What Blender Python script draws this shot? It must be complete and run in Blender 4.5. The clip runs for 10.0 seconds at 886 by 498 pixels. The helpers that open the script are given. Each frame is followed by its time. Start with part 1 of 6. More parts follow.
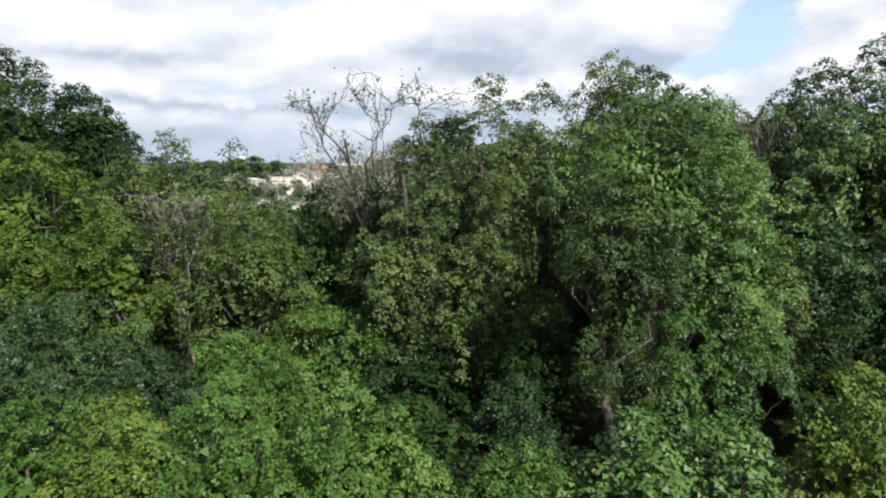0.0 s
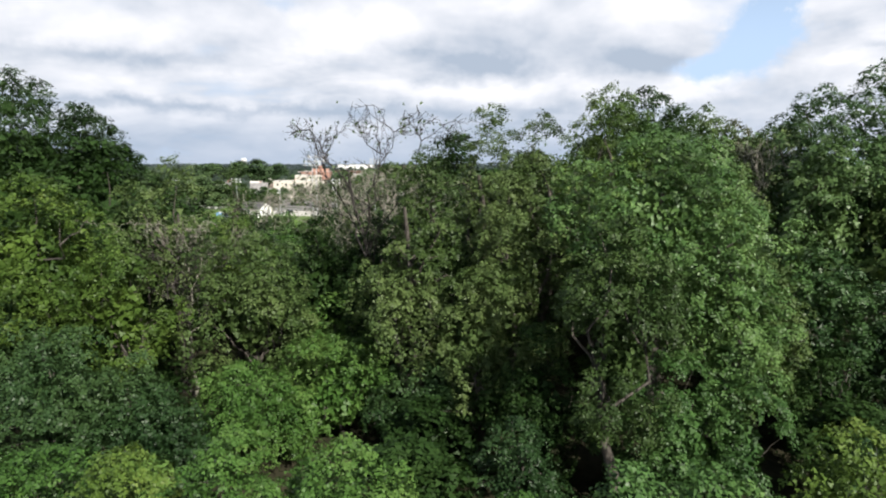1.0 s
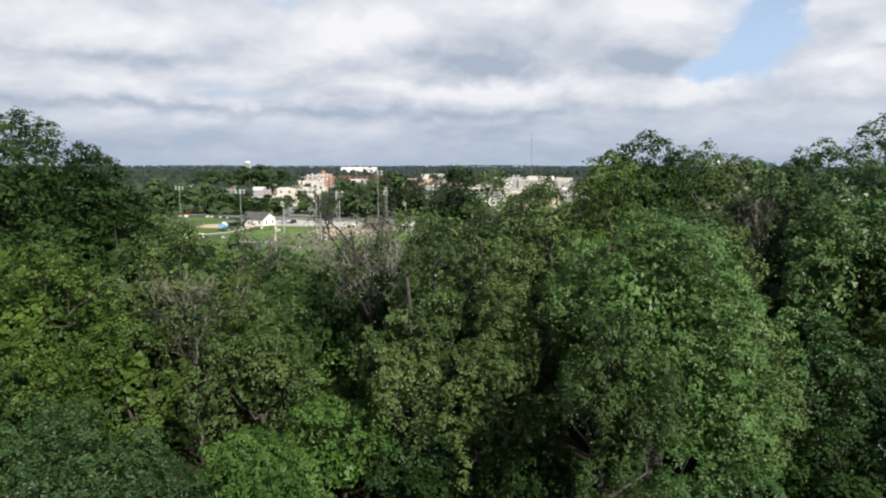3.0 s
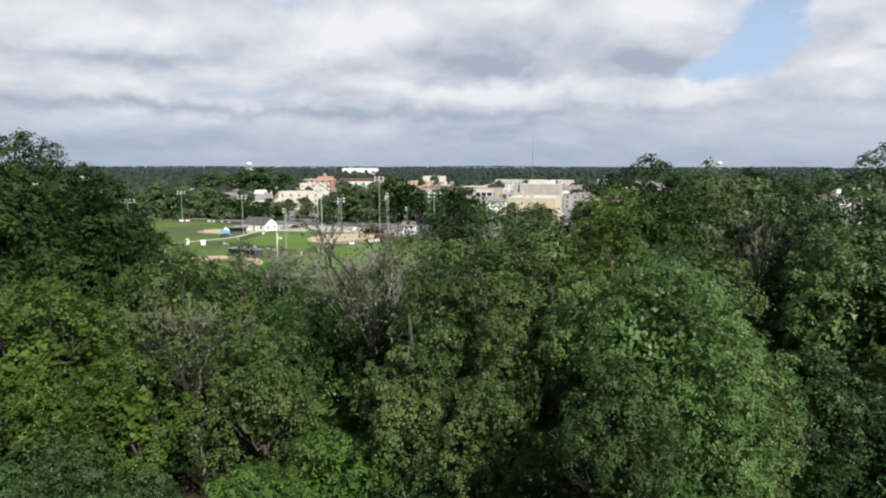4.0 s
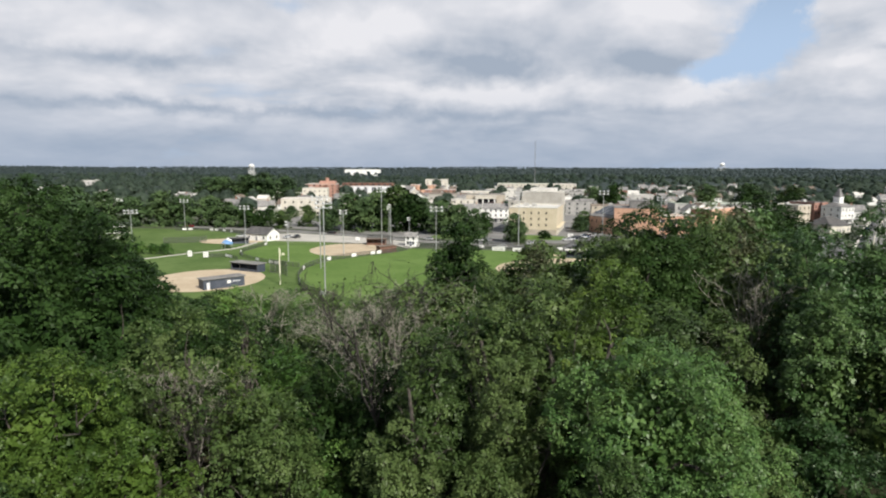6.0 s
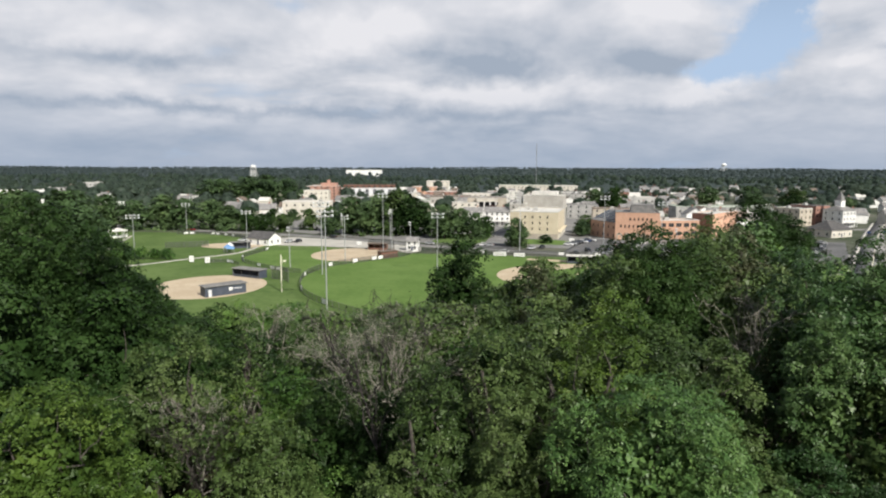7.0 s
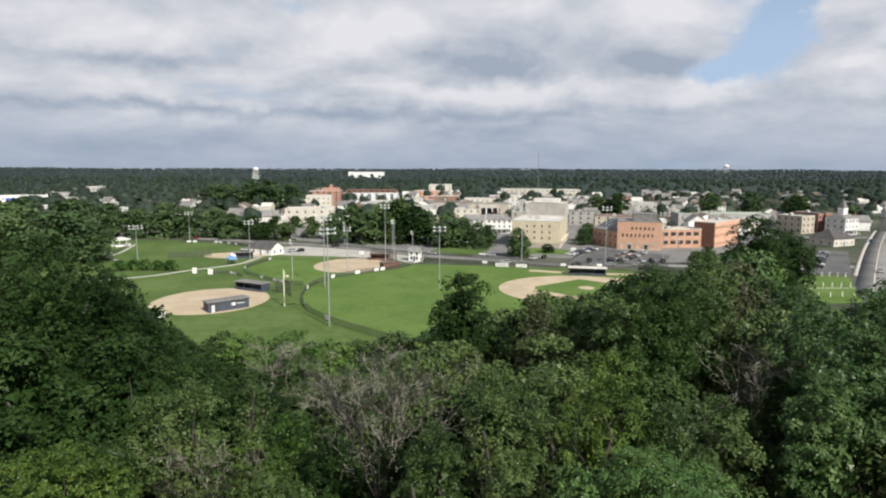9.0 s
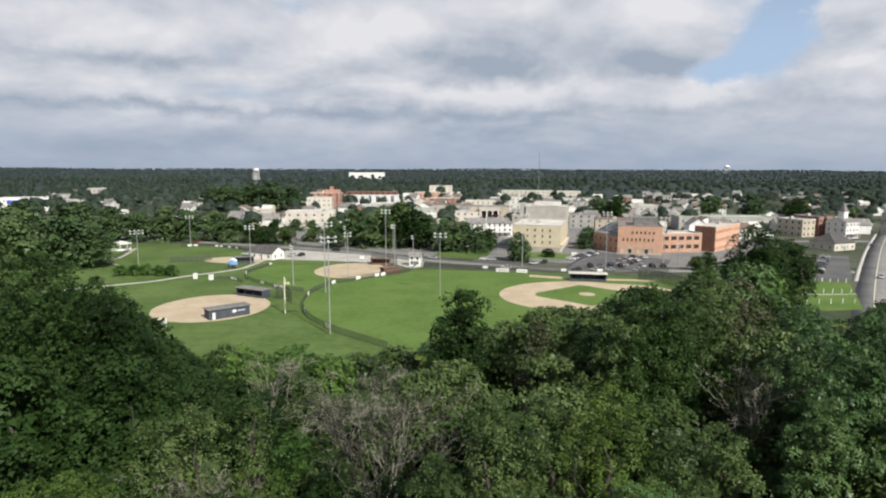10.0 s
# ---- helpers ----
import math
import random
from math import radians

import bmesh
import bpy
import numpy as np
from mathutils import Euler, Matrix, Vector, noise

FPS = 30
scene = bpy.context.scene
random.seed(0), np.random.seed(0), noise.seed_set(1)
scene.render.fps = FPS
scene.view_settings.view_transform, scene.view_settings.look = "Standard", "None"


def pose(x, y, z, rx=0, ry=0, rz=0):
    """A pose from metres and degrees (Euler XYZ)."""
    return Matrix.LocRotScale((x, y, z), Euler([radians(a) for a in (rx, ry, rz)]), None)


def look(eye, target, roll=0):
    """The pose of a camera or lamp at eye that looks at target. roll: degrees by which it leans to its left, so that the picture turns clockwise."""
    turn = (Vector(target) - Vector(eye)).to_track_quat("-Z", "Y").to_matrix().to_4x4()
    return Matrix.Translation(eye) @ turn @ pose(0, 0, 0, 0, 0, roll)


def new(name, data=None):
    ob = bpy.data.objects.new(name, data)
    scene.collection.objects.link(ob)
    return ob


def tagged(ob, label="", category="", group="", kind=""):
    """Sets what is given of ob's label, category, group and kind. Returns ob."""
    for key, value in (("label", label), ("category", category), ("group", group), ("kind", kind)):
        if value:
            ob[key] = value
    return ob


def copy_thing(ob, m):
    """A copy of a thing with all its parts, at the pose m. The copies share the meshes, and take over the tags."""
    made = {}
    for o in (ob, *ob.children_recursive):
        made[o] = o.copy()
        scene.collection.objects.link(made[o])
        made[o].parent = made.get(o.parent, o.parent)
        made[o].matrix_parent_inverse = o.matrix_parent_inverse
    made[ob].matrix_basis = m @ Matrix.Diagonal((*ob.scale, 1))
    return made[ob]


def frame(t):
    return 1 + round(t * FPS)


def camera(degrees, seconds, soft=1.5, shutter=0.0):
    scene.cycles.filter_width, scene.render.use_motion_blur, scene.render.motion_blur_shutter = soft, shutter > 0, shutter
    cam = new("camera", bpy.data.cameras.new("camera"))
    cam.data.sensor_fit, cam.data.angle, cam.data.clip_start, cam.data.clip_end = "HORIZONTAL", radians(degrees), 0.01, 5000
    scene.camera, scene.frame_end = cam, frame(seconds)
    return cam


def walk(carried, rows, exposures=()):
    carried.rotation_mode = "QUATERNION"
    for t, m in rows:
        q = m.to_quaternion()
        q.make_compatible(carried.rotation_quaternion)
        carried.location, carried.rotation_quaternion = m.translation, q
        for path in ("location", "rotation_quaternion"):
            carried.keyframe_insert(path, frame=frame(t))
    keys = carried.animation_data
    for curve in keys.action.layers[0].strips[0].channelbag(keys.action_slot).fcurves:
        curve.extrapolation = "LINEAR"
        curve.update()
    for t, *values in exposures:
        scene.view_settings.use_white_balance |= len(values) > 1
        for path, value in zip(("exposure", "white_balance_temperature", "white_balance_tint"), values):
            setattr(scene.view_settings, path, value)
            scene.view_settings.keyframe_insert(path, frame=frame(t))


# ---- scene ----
cam = camera(71.9, 10.0, soft=2.1)
METRES, EYE, TILT, LEAN, TURN = 22.0, 22.0, -8.0, 0.0, 0.0
ROWS = [
    (0.0, 0.0, 0.0, 0.0, 0.0, 0.0, -0.0),
    (0.5, 0.0005, -0.007, 0.0432, 0.08, 0.02, -0.02),
    (1.0, 0.0006, -0.0147, 0.0871, 0.16, 0.09, -0.04),
    (1.5, 0.0003, -0.0204, 0.1325, 0.24, 0.12, -0.06),
    (2.0, 0.0012, -0.0266, 0.1797, 0.32, 0.15, -0.1),
    (2.5, 0.0038, -0.0341, 0.2291, 0.38, 0.18, -0.12),
    (4.0, 0.0033, -0.0544, 0.3858, 0.56, 0.25, -0.19),
    (4.5, 0.0024, -0.0591, 0.441, 0.61, 0.25, -0.21),
    (5.0, 0.0041, -0.0625, 0.4966, 0.67, 0.28, -0.24),
    (5.5, 0.0076, -0.0646, 0.5503, 0.72, 0.26, -0.25),
    (7.0, 0.0097, -0.0804, 0.6988, 0.9, 0.25, -0.3),
    (7.5, 0.0094, -0.0856, 0.7477, 0.96, 0.26, -0.3),
    (8.0, 0.0091, -0.0914, 0.7969, 1.02, 0.28, -0.3),
    (8.5, 0.0092, -0.0974, 0.8456, 1.06, 0.28, -0.31),
    (9.0, 0.0091, -0.1035, 0.8946, 1.1, 0.31, -0.31),
    (9.5, 0.009, -0.1072, 0.9439, 1.13, 0.31, -0.32),
    (10.0, 0.0086, -0.1112, 0.9929, 1.15, 0.31, -0.33),
]
walk(cam, [(t, pose(0, 0, EYE, TILT, LEAN, TURN) @ pose(METRES * x, METRES * y, METRES * z, 90 + pitch, roll, yaw)) for t, x, y, z, yaw, pitch, roll in ROWS],
     exposures=((0.0, 0.44), (1.0, 0.31), (2.5, 0.13), (4.5, 0.0), (7.5, -0.10), (10.0, -0.14)))


# ---------------------------------------------------------------- world and sun
SUN_AZ, SUN_EL = radians(145), radians(39)   # compass angle from +y towards +x, height above the horizon


def link(nt, a, b):
    nt.links.new(a, b)


def node(nt, kind, **settings):
    n = nt.nodes.new(kind)
    for k, v in settings.items():
        if k in n.inputs:
            n.inputs[k].default_value = v
    return n


def math_node(nt, op, a, b=None, c=None, clamp=False):
    n = nt.nodes.new("ShaderNodeMath")
    n.operation, n.use_clamp = op, clamp
    for i, v in enumerate((a, b, c)):
        if v is None:
            continue
        if isinstance(v, (int, float)):
            n.inputs[i].default_value = v
        else:
            link(nt, v, n.inputs[i])
    return n.outputs[0]


def smooth(nt, v, lo, hi):
    n = nt.nodes.new("ShaderNodeMapRange")
    n.interpolation_type = "SMOOTHSTEP"
    link(nt, v, n.inputs["Value"])
    n.inputs["From Min"].default_value, n.inputs["From Max"].default_value = lo, hi
    return n.outputs["Result"]


def mix_rgb(nt, fac, a, b, mode="MIX"):
    n = nt.nodes.new("ShaderNodeMix")
    n.data_type, n.blend_type = "RGBA", mode
    for key, v in ((0, fac), (6, a), (7, b)):
        if isinstance(v, (int, float)):
            n.inputs[key].default_value = v
        elif isinstance(v, (tuple, list)):
            n.inputs[key].default_value = (*v[:3], 1)
        else:
            link(nt, v, n.inputs[key])
    return n.outputs[2]


world = bpy.data.worlds.new("cloudy_sky")
scene.world = world
world.use_nodes = True
wt = world.node_tree
wt.nodes.clear()
sky = wt.nodes.new("ShaderNodeTexSky")
sky.sky_type, sky.sun_disc = "NISHITA", False
sky.sun_elevation, sky.sun_rotation = SUN_EL, SUN_AZ
coord = wt.nodes.new("ShaderNodeTexCoord").outputs["Generated"]
sep = wt.nodes.new("ShaderNodeSeparateXYZ")
link(wt, coord, sep.inputs[0])
dx, dy, dz = sep.outputs
up = math_node(wt, "MAXIMUM", dz, 0.0)


def cloud_field(lift, scale, detail, seed, lean=0.32):
    """Fractal cloud cover on a high flat layer, seen a little higher by lift."""
    h = math_node(wt, "ADD", up, lean + lift)
    comb = wt.nodes.new("ShaderNodeCombineXYZ")
    link(wt, math_node(wt, "DIVIDE", dx, h), comb.inputs[0])
    link(wt, math_node(wt, "DIVIDE", dy, h), comb.inputs[1])
    comb.inputs[2].default_value = seed
    n = node(wt, "ShaderNodeTexNoise", Scale=scale, Detail=detail, Roughness=0.53, Distortion=0.25)
    link(wt, comb.outputs[0], n.inputs["Vector"])
    return n.outputs["Fac"]


SEED = 9.3
ragged = node(wt, "ShaderNodeTexNoise", Scale=7.0, Detail=7.0, Roughness=0.62)
link(wt, coord, ragged.inputs["Vector"])
rag = wt.nodes.new("ShaderNodeSeparateColor")
link(wt, ragged.outputs["Color"], rag.inputs[0])
ragged_x = math_node(wt, "ADD", dx, math_node(wt, "MULTIPLY_ADD", rag.outputs[0], 0.16, -0.08))
ragged_z = math_node(wt, "ADD", dz, math_node(wt, "MULTIPLY_ADD", rag.outputs[1], 0.075, -0.0375))
ahead = smooth(wt, dy, 0.0, 0.3)


def banks(rows):
    """The sum of soft cloud banks, each round a direction ahead (across, up, half-width, half-height, weight), with ragged edges."""
    total = None
    for x, z, wx, wz, weight in rows:
        a = math_node(wt, "DIVIDE", math_node(wt, "SUBTRACT", ragged_x, x), wx)
        b = math_node(wt, "DIVIDE", math_node(wt, "SUBTRACT", ragged_z, z), wz)
        r = math_node(wt, "ADD", math_node(wt, "MULTIPLY", a, a), math_node(wt, "MULTIPLY", b, b))
        one = math_node(wt, "MULTIPLY", math_node(wt, "POWER", 2.718, math_node(wt, "MULTIPLY", r, -1.0)), weight)
        total = one if total is None else math_node(wt, "ADD", total, one)
    return math_node(wt, "MULTIPLY", total, ahead)


sunlit_banks = banks([(-0.53, 0.178, 0.06, 0.031, 0.6), (-0.388, 0.198, 0.087, 0.03, 0.7), (-0.175, 0.20, 0.093, 0.035, 0.8), (-0.073, 0.203, 0.07, 0.031, 0.8),
                      (0.10, 0.226, 0.092, 0.023, 0.7), (0.30, 0.222, 0.085, 0.026, 0.8), (-0.418, 0.112, 0.09, 0.019, 0.4), (-0.309, 0.13, 0.044, 0.02, 0.7),
                      (-0.214, 0.106, 0.042, 0.017, 0.6), (-0.022, 0.115, 0.117, 0.012, 0.8), (0.156, 0.118, 0.124, 0.016, 0.7), (0.378, 0.115, 0.041, 0.017, 1.0)])
sunlit_banks = math_node(wt, "ADD", sunlit_banks, banks([(0.335, 0.098, 0.079, 0.012, 0.7), (0.53, 0.094, 0.046, 0.015, 0.7), (0.52, 0.131, 0.042, 0.011, 0.6), (0.545, 0.175, 0.03, 0.028, 0.6),
                                                       (0.559, 0.063, 0.03, 0.013, 0.5), (-0.165, 0.053, 0.062, 0.009, 0.3)]))
shaded_bases = banks([(-0.487, 0.152, 0.152, 0.011, 0.7), (0.058, 0.154, 0.113, 0.018, 0.9), (0.293, 0.153, 0.063, 0.018, 1.0), (0.357, 0.176, 0.042, 0.011, 0.3),
                      (-0.40, 0.084, 0.185, 0.009, 0.8), (0.554, 0.147, 0.03, 0.007, 0.5), (0.014, 0.085, 0.472, 0.009, 0.6)])
blue_gaps = banks([(0.44, 0.172, 0.044, 0.036, 1.0), (0.385, 0.138, 0.05, 0.018, 1.0), (0.462, 0.21, 0.034, 0.042, 0.9), (-0.253, 0.235, 0.045, 0.016, 0.6)])
low, high = cloud_field(0.0, 1.8, 4.0, SEED), cloud_field(0.035, 1.8, 4.0, SEED)


def billows(lift, scale, seed, lean=0.24):
    """Heaped, cauliflower-like cloud tops on the same kind of layer, pulled about by the wind."""
    h = math_node(wt, "ADD", up, lean + lift)
    comb = wt.nodes.new("ShaderNodeCombineXYZ")
    link(wt, math_node(wt, "DIVIDE", dx, h), comb.inputs[0])
    link(wt, math_node(wt, "DIVIDE", dy, h), comb.inputs[1])
    comb.inputs[2].default_value = seed
    wind = node(wt, "ShaderNodeTexNoise", Scale=1.3, Detail=3.0)
    link(wt, comb.outputs[0], wind.inputs["Vector"])
    pull = wt.nodes.new("ShaderNodeVectorMath")
    pull.operation = "MULTIPLY_ADD"
    link(wt, wind.outputs["Color"], pull.inputs[0])
    pull.inputs[1].default_value = (0.55, 0.55, 0.0)
    link(wt, comb.outputs[0], pull.inputs[2])
    n = node(wt, "ShaderNodeTexVoronoi", Scale=scale, Detail=4.0, Roughness=0.6)
    n.feature = "SMOOTH_F1"
    n.inputs["Smoothness"].default_value = 0.8
    link(wt, pull.outputs[0], n.inputs["Vector"])
    return math_node(wt, "SUBTRACT", 1.0, n.outputs["Distance"])


puff, puff_up = billows(0.0, 1.35, SEED + 3), billows(0.026, 1.35, SEED + 3)
cover = math_node(wt, "ADD", math_node(wt, "MULTIPLY", low, 0.65), math_node(wt, "MULTIPLY", puff, 0.35))
cover = math_node(wt, "ADD", cover, math_node(wt, "MULTIPLY", ahead, 0.10))
cover = math_node(wt, "SUBTRACT", cover, math_node(wt, "MULTIPLY", blue_gaps, 0.46))
cover = math_node(wt, "SUBTRACT", cover, math_node(wt, "MULTIPLY", smooth(wt, dz, 0.28, 0.6), 0.22))   # thinner clouds added above the view to cut the sky's fill light
mask = smooth(wt, cover, 0.0, 0.30)
relief = math_node(wt, "MULTIPLY_ADD", math_node(wt, "SUBTRACT", low, high), 0.8, 0.50)
relief = math_node(wt, "ADD", relief, math_node(wt, "MULTIPLY", math_node(wt, "SUBTRACT", puff, puff_up), 0.6))
relief = math_node(wt, "ADD", relief, math_node(wt, "MULTIPLY_ADD", rag.outputs[2], 0.5, -0.25))
relief = math_node(wt, "ADD", relief, math_node(wt, "MULTIPLY", sunlit_banks, 0.46))
relief = math_node(wt, "SUBTRACT", relief, math_node(wt, "MULTIPLY", shaded_bases, 0.50), clamp=True)
ramp = wt.nodes.new("ShaderNodeValToRGB")
ramp.color_ramp.elements[0].position, ramp.color_ramp.elements[0].color = 0.10, (0.39, 0.455, 0.555, 1)
ramp.color_ramp.elements[1].position, ramp.color_ramp.elements[1].color = 0.92, (0.86, 0.86, 0.90, 1)
link(wt, relief, ramp.inputs[0])
near_horizon = smooth(wt, dz, -0.02, 0.14)
deck = mix_rgb(wt, near_horizon, (0.37, 0.45, 0.58), ramp.outputs[0])
deck = mix_rgb(wt, 0.18, deck, ramp.outputs[0])
clear = mix_rgb(wt, 1.0, sky.outputs[0], (0.07, 0.07, 0.07), "MULTIPLY")
clear = mix_rgb(wt, math_node(wt, "MULTIPLY", smooth(wt, dz, 0.45, 0.15), 0.85), clear, (0.52, 0.68, 0.92))
bg = node(wt, "ShaderNodeBackground", Strength=1.0)
link(wt, mix_rgb(wt, mask, clear, deck), bg.inputs["Color"])
link(wt, bg.outputs[0], wt.nodes.new("ShaderNodeOutputWorld").inputs[0])

sun_data = bpy.data.lights.new("sun", "SUN")
sun_data.energy, sun_data.angle, sun_data.color = 6.9, radians(1.0), (1.0, 0.95, 0.86)
sun = new("sun", sun_data)
sun.matrix_world = look((0, 0, 0), (-math.sin(SUN_AZ) * math.cos(SUN_EL), -math.cos(SUN_AZ) * math.cos(SUN_EL), -math.sin(SUN_EL)))


# ---------------------------------------------------------------- materials
def surface(name, c1, c2, scale=1.0, rough=0.8, fine=8.0, bump=0.15, metal=0.0, wear=0.25, gloss=0.5):
    """A worn surface: two colours mixed by coarse stains and fine grain, with relief."""
    m = bpy.data.materials.new(name)
    m.use_nodes = True
    nt = m.node_tree
    b = nt.nodes["Principled BSDF"]
    tc = nt.nodes.new("ShaderNodeTexCoord").outputs["Object"]
    big = node(nt, "ShaderNodeTexNoise", Scale=scale, Detail=4.0, Roughness=0.6)
    small = node(nt, "ShaderNodeTexNoise", Scale=scale * fine, Detail=3.0, Roughness=0.6)
    link(nt, tc, big.inputs["Vector"])
    link(nt, tc, small.inputs["Vector"])
    f = math_node(nt, "ADD", math_node(nt, "MULTIPLY", big.outputs["Fac"], 0.6), math_node(nt, "MULTIPLY", small.outputs["Fac"], 0.4))
    col = mix_rgb(nt, smooth(nt, f, 0.38, 0.62), c1, c2)
    oi = nt.nodes.new("ShaderNodeObjectInfo").outputs["Random"]
    shade = math_node(nt, "MULTIPLY_ADD", oi, wear, 1 - wear / 2)
    comb = nt.nodes.new("ShaderNodeCombineColor")
    for i in range(3):
        link(nt, shade, comb.inputs[i])
    link(nt, mix_rgb(nt, 1.0, col, comb.outputs[0], "MULTIPLY"), b.inputs["Base Color"])
    b.inputs["Roughness"].default_value, b.inputs["Metallic"].default_value = rough, metal
    b.inputs["Specular IOR Level"].default_value = gloss
    bp = node(nt, "ShaderNodeBump", Strength=bump, Distance=0.05)
    link(nt, small.outputs["Fac"], bp.inputs["Height"])
    link(nt, bp.outputs[0], b.inputs["Normal"])
    return m


def foliage(name, dark, mid, light, sheen=0.22, thin=0.09, patch=0.35):
    """Leaves: each leaf has its own tint, with patches of older and fresher growth; light comes through them."""
    m = bpy.data.materials.new(name)
    m.use_nodes = True
    nt = m.node_tree
    b = nt.nodes["Principled BSDF"]
    geo = nt.nodes.new("ShaderNodeNewGeometry")
    tc = nt.nodes.new("ShaderNodeTexCoord").outputs["Object"]
    oi = nt.nodes.new("ShaderNodeObjectInfo").outputs["Random"]
    n = node(nt, "ShaderNodeTexNoise", Scale=patch, Detail=3.0)
    link(nt, tc, n.inputs["Vector"])
    f = math_node(nt, "ADD", math_node(nt, "MULTIPLY", geo.outputs["Random Per Island"], 0.20), math_node(nt, "MULTIPLY_ADD", n.outputs["Fac"], 1.5, -0.33))
    f = math_node(nt, "ADD", f, math_node(nt, "MULTIPLY_ADD", oi, 0.44, -0.22))
    r = nt.nodes.new("ShaderNodeValToRGB")
    r.color_ramp.elements[0].position, r.color_ramp.elements[0].color = 0.1, (*dark, 1)
    r.color_ramp.elements[1].position, r.color_ramp.elements[1].color = 0.95, (*light, 1)
    e = r.color_ramp.elements.new(0.5)
    e.color = (*mid, 1)
    link(nt, f, r.inputs[0])
    link(nt, r.outputs[0], b.inputs["Base Color"])
    b.inputs["Roughness"].default_value = 0.44
    b.inputs["Specular IOR Level"].default_value = sheen * 0.6
    tr = nt.nodes.new("ShaderNodeBsdfTranslucent")
    link(nt, mix_rgb(nt, 1.0, r.outputs[0], (1.25, 1.2, 0.6), "MULTIPLY"), tr.inputs["Color"])
    ms = nt.nodes.new("ShaderNodeMixShader")
    ms.inputs[0].default_value = thin
    link(nt, b.outputs[0], ms.inputs[1])
    link(nt, tr.outputs[0], ms.inputs[2])
    link(nt, ms.outputs[0], nt.nodes["Material Output"].inputs[0])
    return m


LEAF = {
    "deep": foliage("leaf_deep_green", (0.009, 0.020, 0.006), (0.018, 0.039, 0.010), (0.039, 0.072, 0.020), sheen=0.1),
    "vine": foliage("leaf_vine_green", (0.016, 0.040, 0.012), (0.038, 0.080, 0.023), (0.087, 0.144, 0.046), sheen=0.34),
    # lighter, cooler copy of vine; its colour brightens the sunlit front lobes
    "vine_lit": foliage("leaf_vine_lit_green", (0.022, 0.055, 0.014), (0.052, 0.108, 0.028), (0.118, 0.194, 0.056), sheen=0.34),
    "ivy": foliage("leaf_ivy_green", (0.008, 0.022, 0.007), (0.020, 0.045, 0.014), (0.046, 0.085, 0.028), sheen=0.30),
    "olive": foliage("leaf_olive_green", (0.020, 0.038, 0.011), (0.046, 0.078, 0.022), (0.098, 0.138, 0.046), sheen=0.24),
    "yellow": foliage("leaf_yellow_green", (0.026, 0.053, 0.010), (0.065, 0.109, 0.020), (0.140, 0.180, 0.040), sheen=0.22),
    "bright": foliage("leaf_bright_green", (0.019, 0.050, 0.010), (0.049, 0.105, 0.022), (0.107, 0.175, 0.043), sheen=0.22),
    "brown": foliage("leaf_withered_brown", (0.032, 0.040, 0.018), (0.056, 0.064, 0.032), (0.086, 0.093, 0.050)),
    "town": foliage("leaf_town_green", (0.028, 0.052, 0.022), (0.055, 0.094, 0.036), (0.098, 0.145, 0.056), patch=0.12, sheen=0.2),
    # far and horizon leaves: haze is painted in as a blue-grey tint
    "far": foliage("leaf_far_hazed", (0.030, 0.047, 0.038), (0.042, 0.064, 0.050), (0.060, 0.084, 0.062), patch=0.006, sheen=0.1, thin=0.35),
    "horizon": foliage("leaf_distant_hazed", (0.040, 0.056, 0.061), (0.051, 0.070, 0.074), (0.065, 0.085, 0.088), patch=0.0016, sheen=0.05, thin=0.35),
    "plum": foliage("leaf_plum_red", (0.040, 0.022, 0.022), (0.075, 0.036, 0.035), (0.110, 0.055, 0.050)),
}
BARK = surface("bark_grey_brown", (0.035, 0.030, 0.024), (0.085, 0.074, 0.062), 3.0, 0.95, 6.0, 0.6)
DEADWOOD = surface("dead_wood_grey", (0.17, 0.158, 0.13), (0.32, 0.30, 0.255), 2.0, 0.9, 6.0, 0.4)
# near-black: the limbs' backlit darkness is put into the wood colour
DARKWOOD = surface("dead_wood_dark", (0.018, 0.015, 0.013), (0.042, 0.036, 0.032), 2.0, 0.9, 6.0, 0.4)
DENSE = 0.80   # leaves on every tree, as a share


# ---------------------------------------------------------------- mesh tools
def mesh_from(name, verts, faces, mat):
    """A mesh object's data from arrays; all faces have the same number of corners."""
    verts, faces = np.asarray(verts, float), np.asarray(faces, int)
    me = bpy.data.meshes.new(name)
    k = faces.shape[1]
    me.vertices.add(len(verts))
    me.vertices.foreach_set("co", verts.ravel())
    me.loops.add(faces.size)
    me.loops.foreach_set("vertex_index", faces.ravel())
    me.polygons.add(len(faces))
    me.polygons.foreach_set("loop_start", np.arange(0, faces.size, k))
    me.update(calc_edges=True)
    me.validate()
    for m in mat if isinstance(mat, (list, tuple)) else [mat]:
        me.materials.append(m)
    return me


def part(name, data, parent=None, label="", mat=None):
    """Links a mesh or a bmesh as one object under a thing or a part."""
    if isinstance(data, bmesh.types.BMesh):
        me = bpy.data.meshes.new(name)
        data.normal_update()
        data.to_mesh(me)
        data.free()
        if mat:
            me.materials.append(mat)
        data = me
    ob = new(name, data)
    ob.parent = parent
    if label:
        ob["label"] = label
    return ob


def box(bm, x0, x1, y0, y1, z0, z1, bevel=0.0):
    g = bmesh.ops.create_cube(bm, size=1.0, matrix=Matrix.LocRotScale(((x0 + x1) / 2, (y0 + y1) / 2, (z0 + z1) / 2), None, (abs(x1 - x0), abs(y1 - y0), abs(z1 - z0))))
    if bevel:
        es = list({e for v in g["verts"] for e in v.link_edges})
        bmesh.ops.bevel(bm, geom=es, offset=bevel, segments=1, affect="EDGES")
    return bm


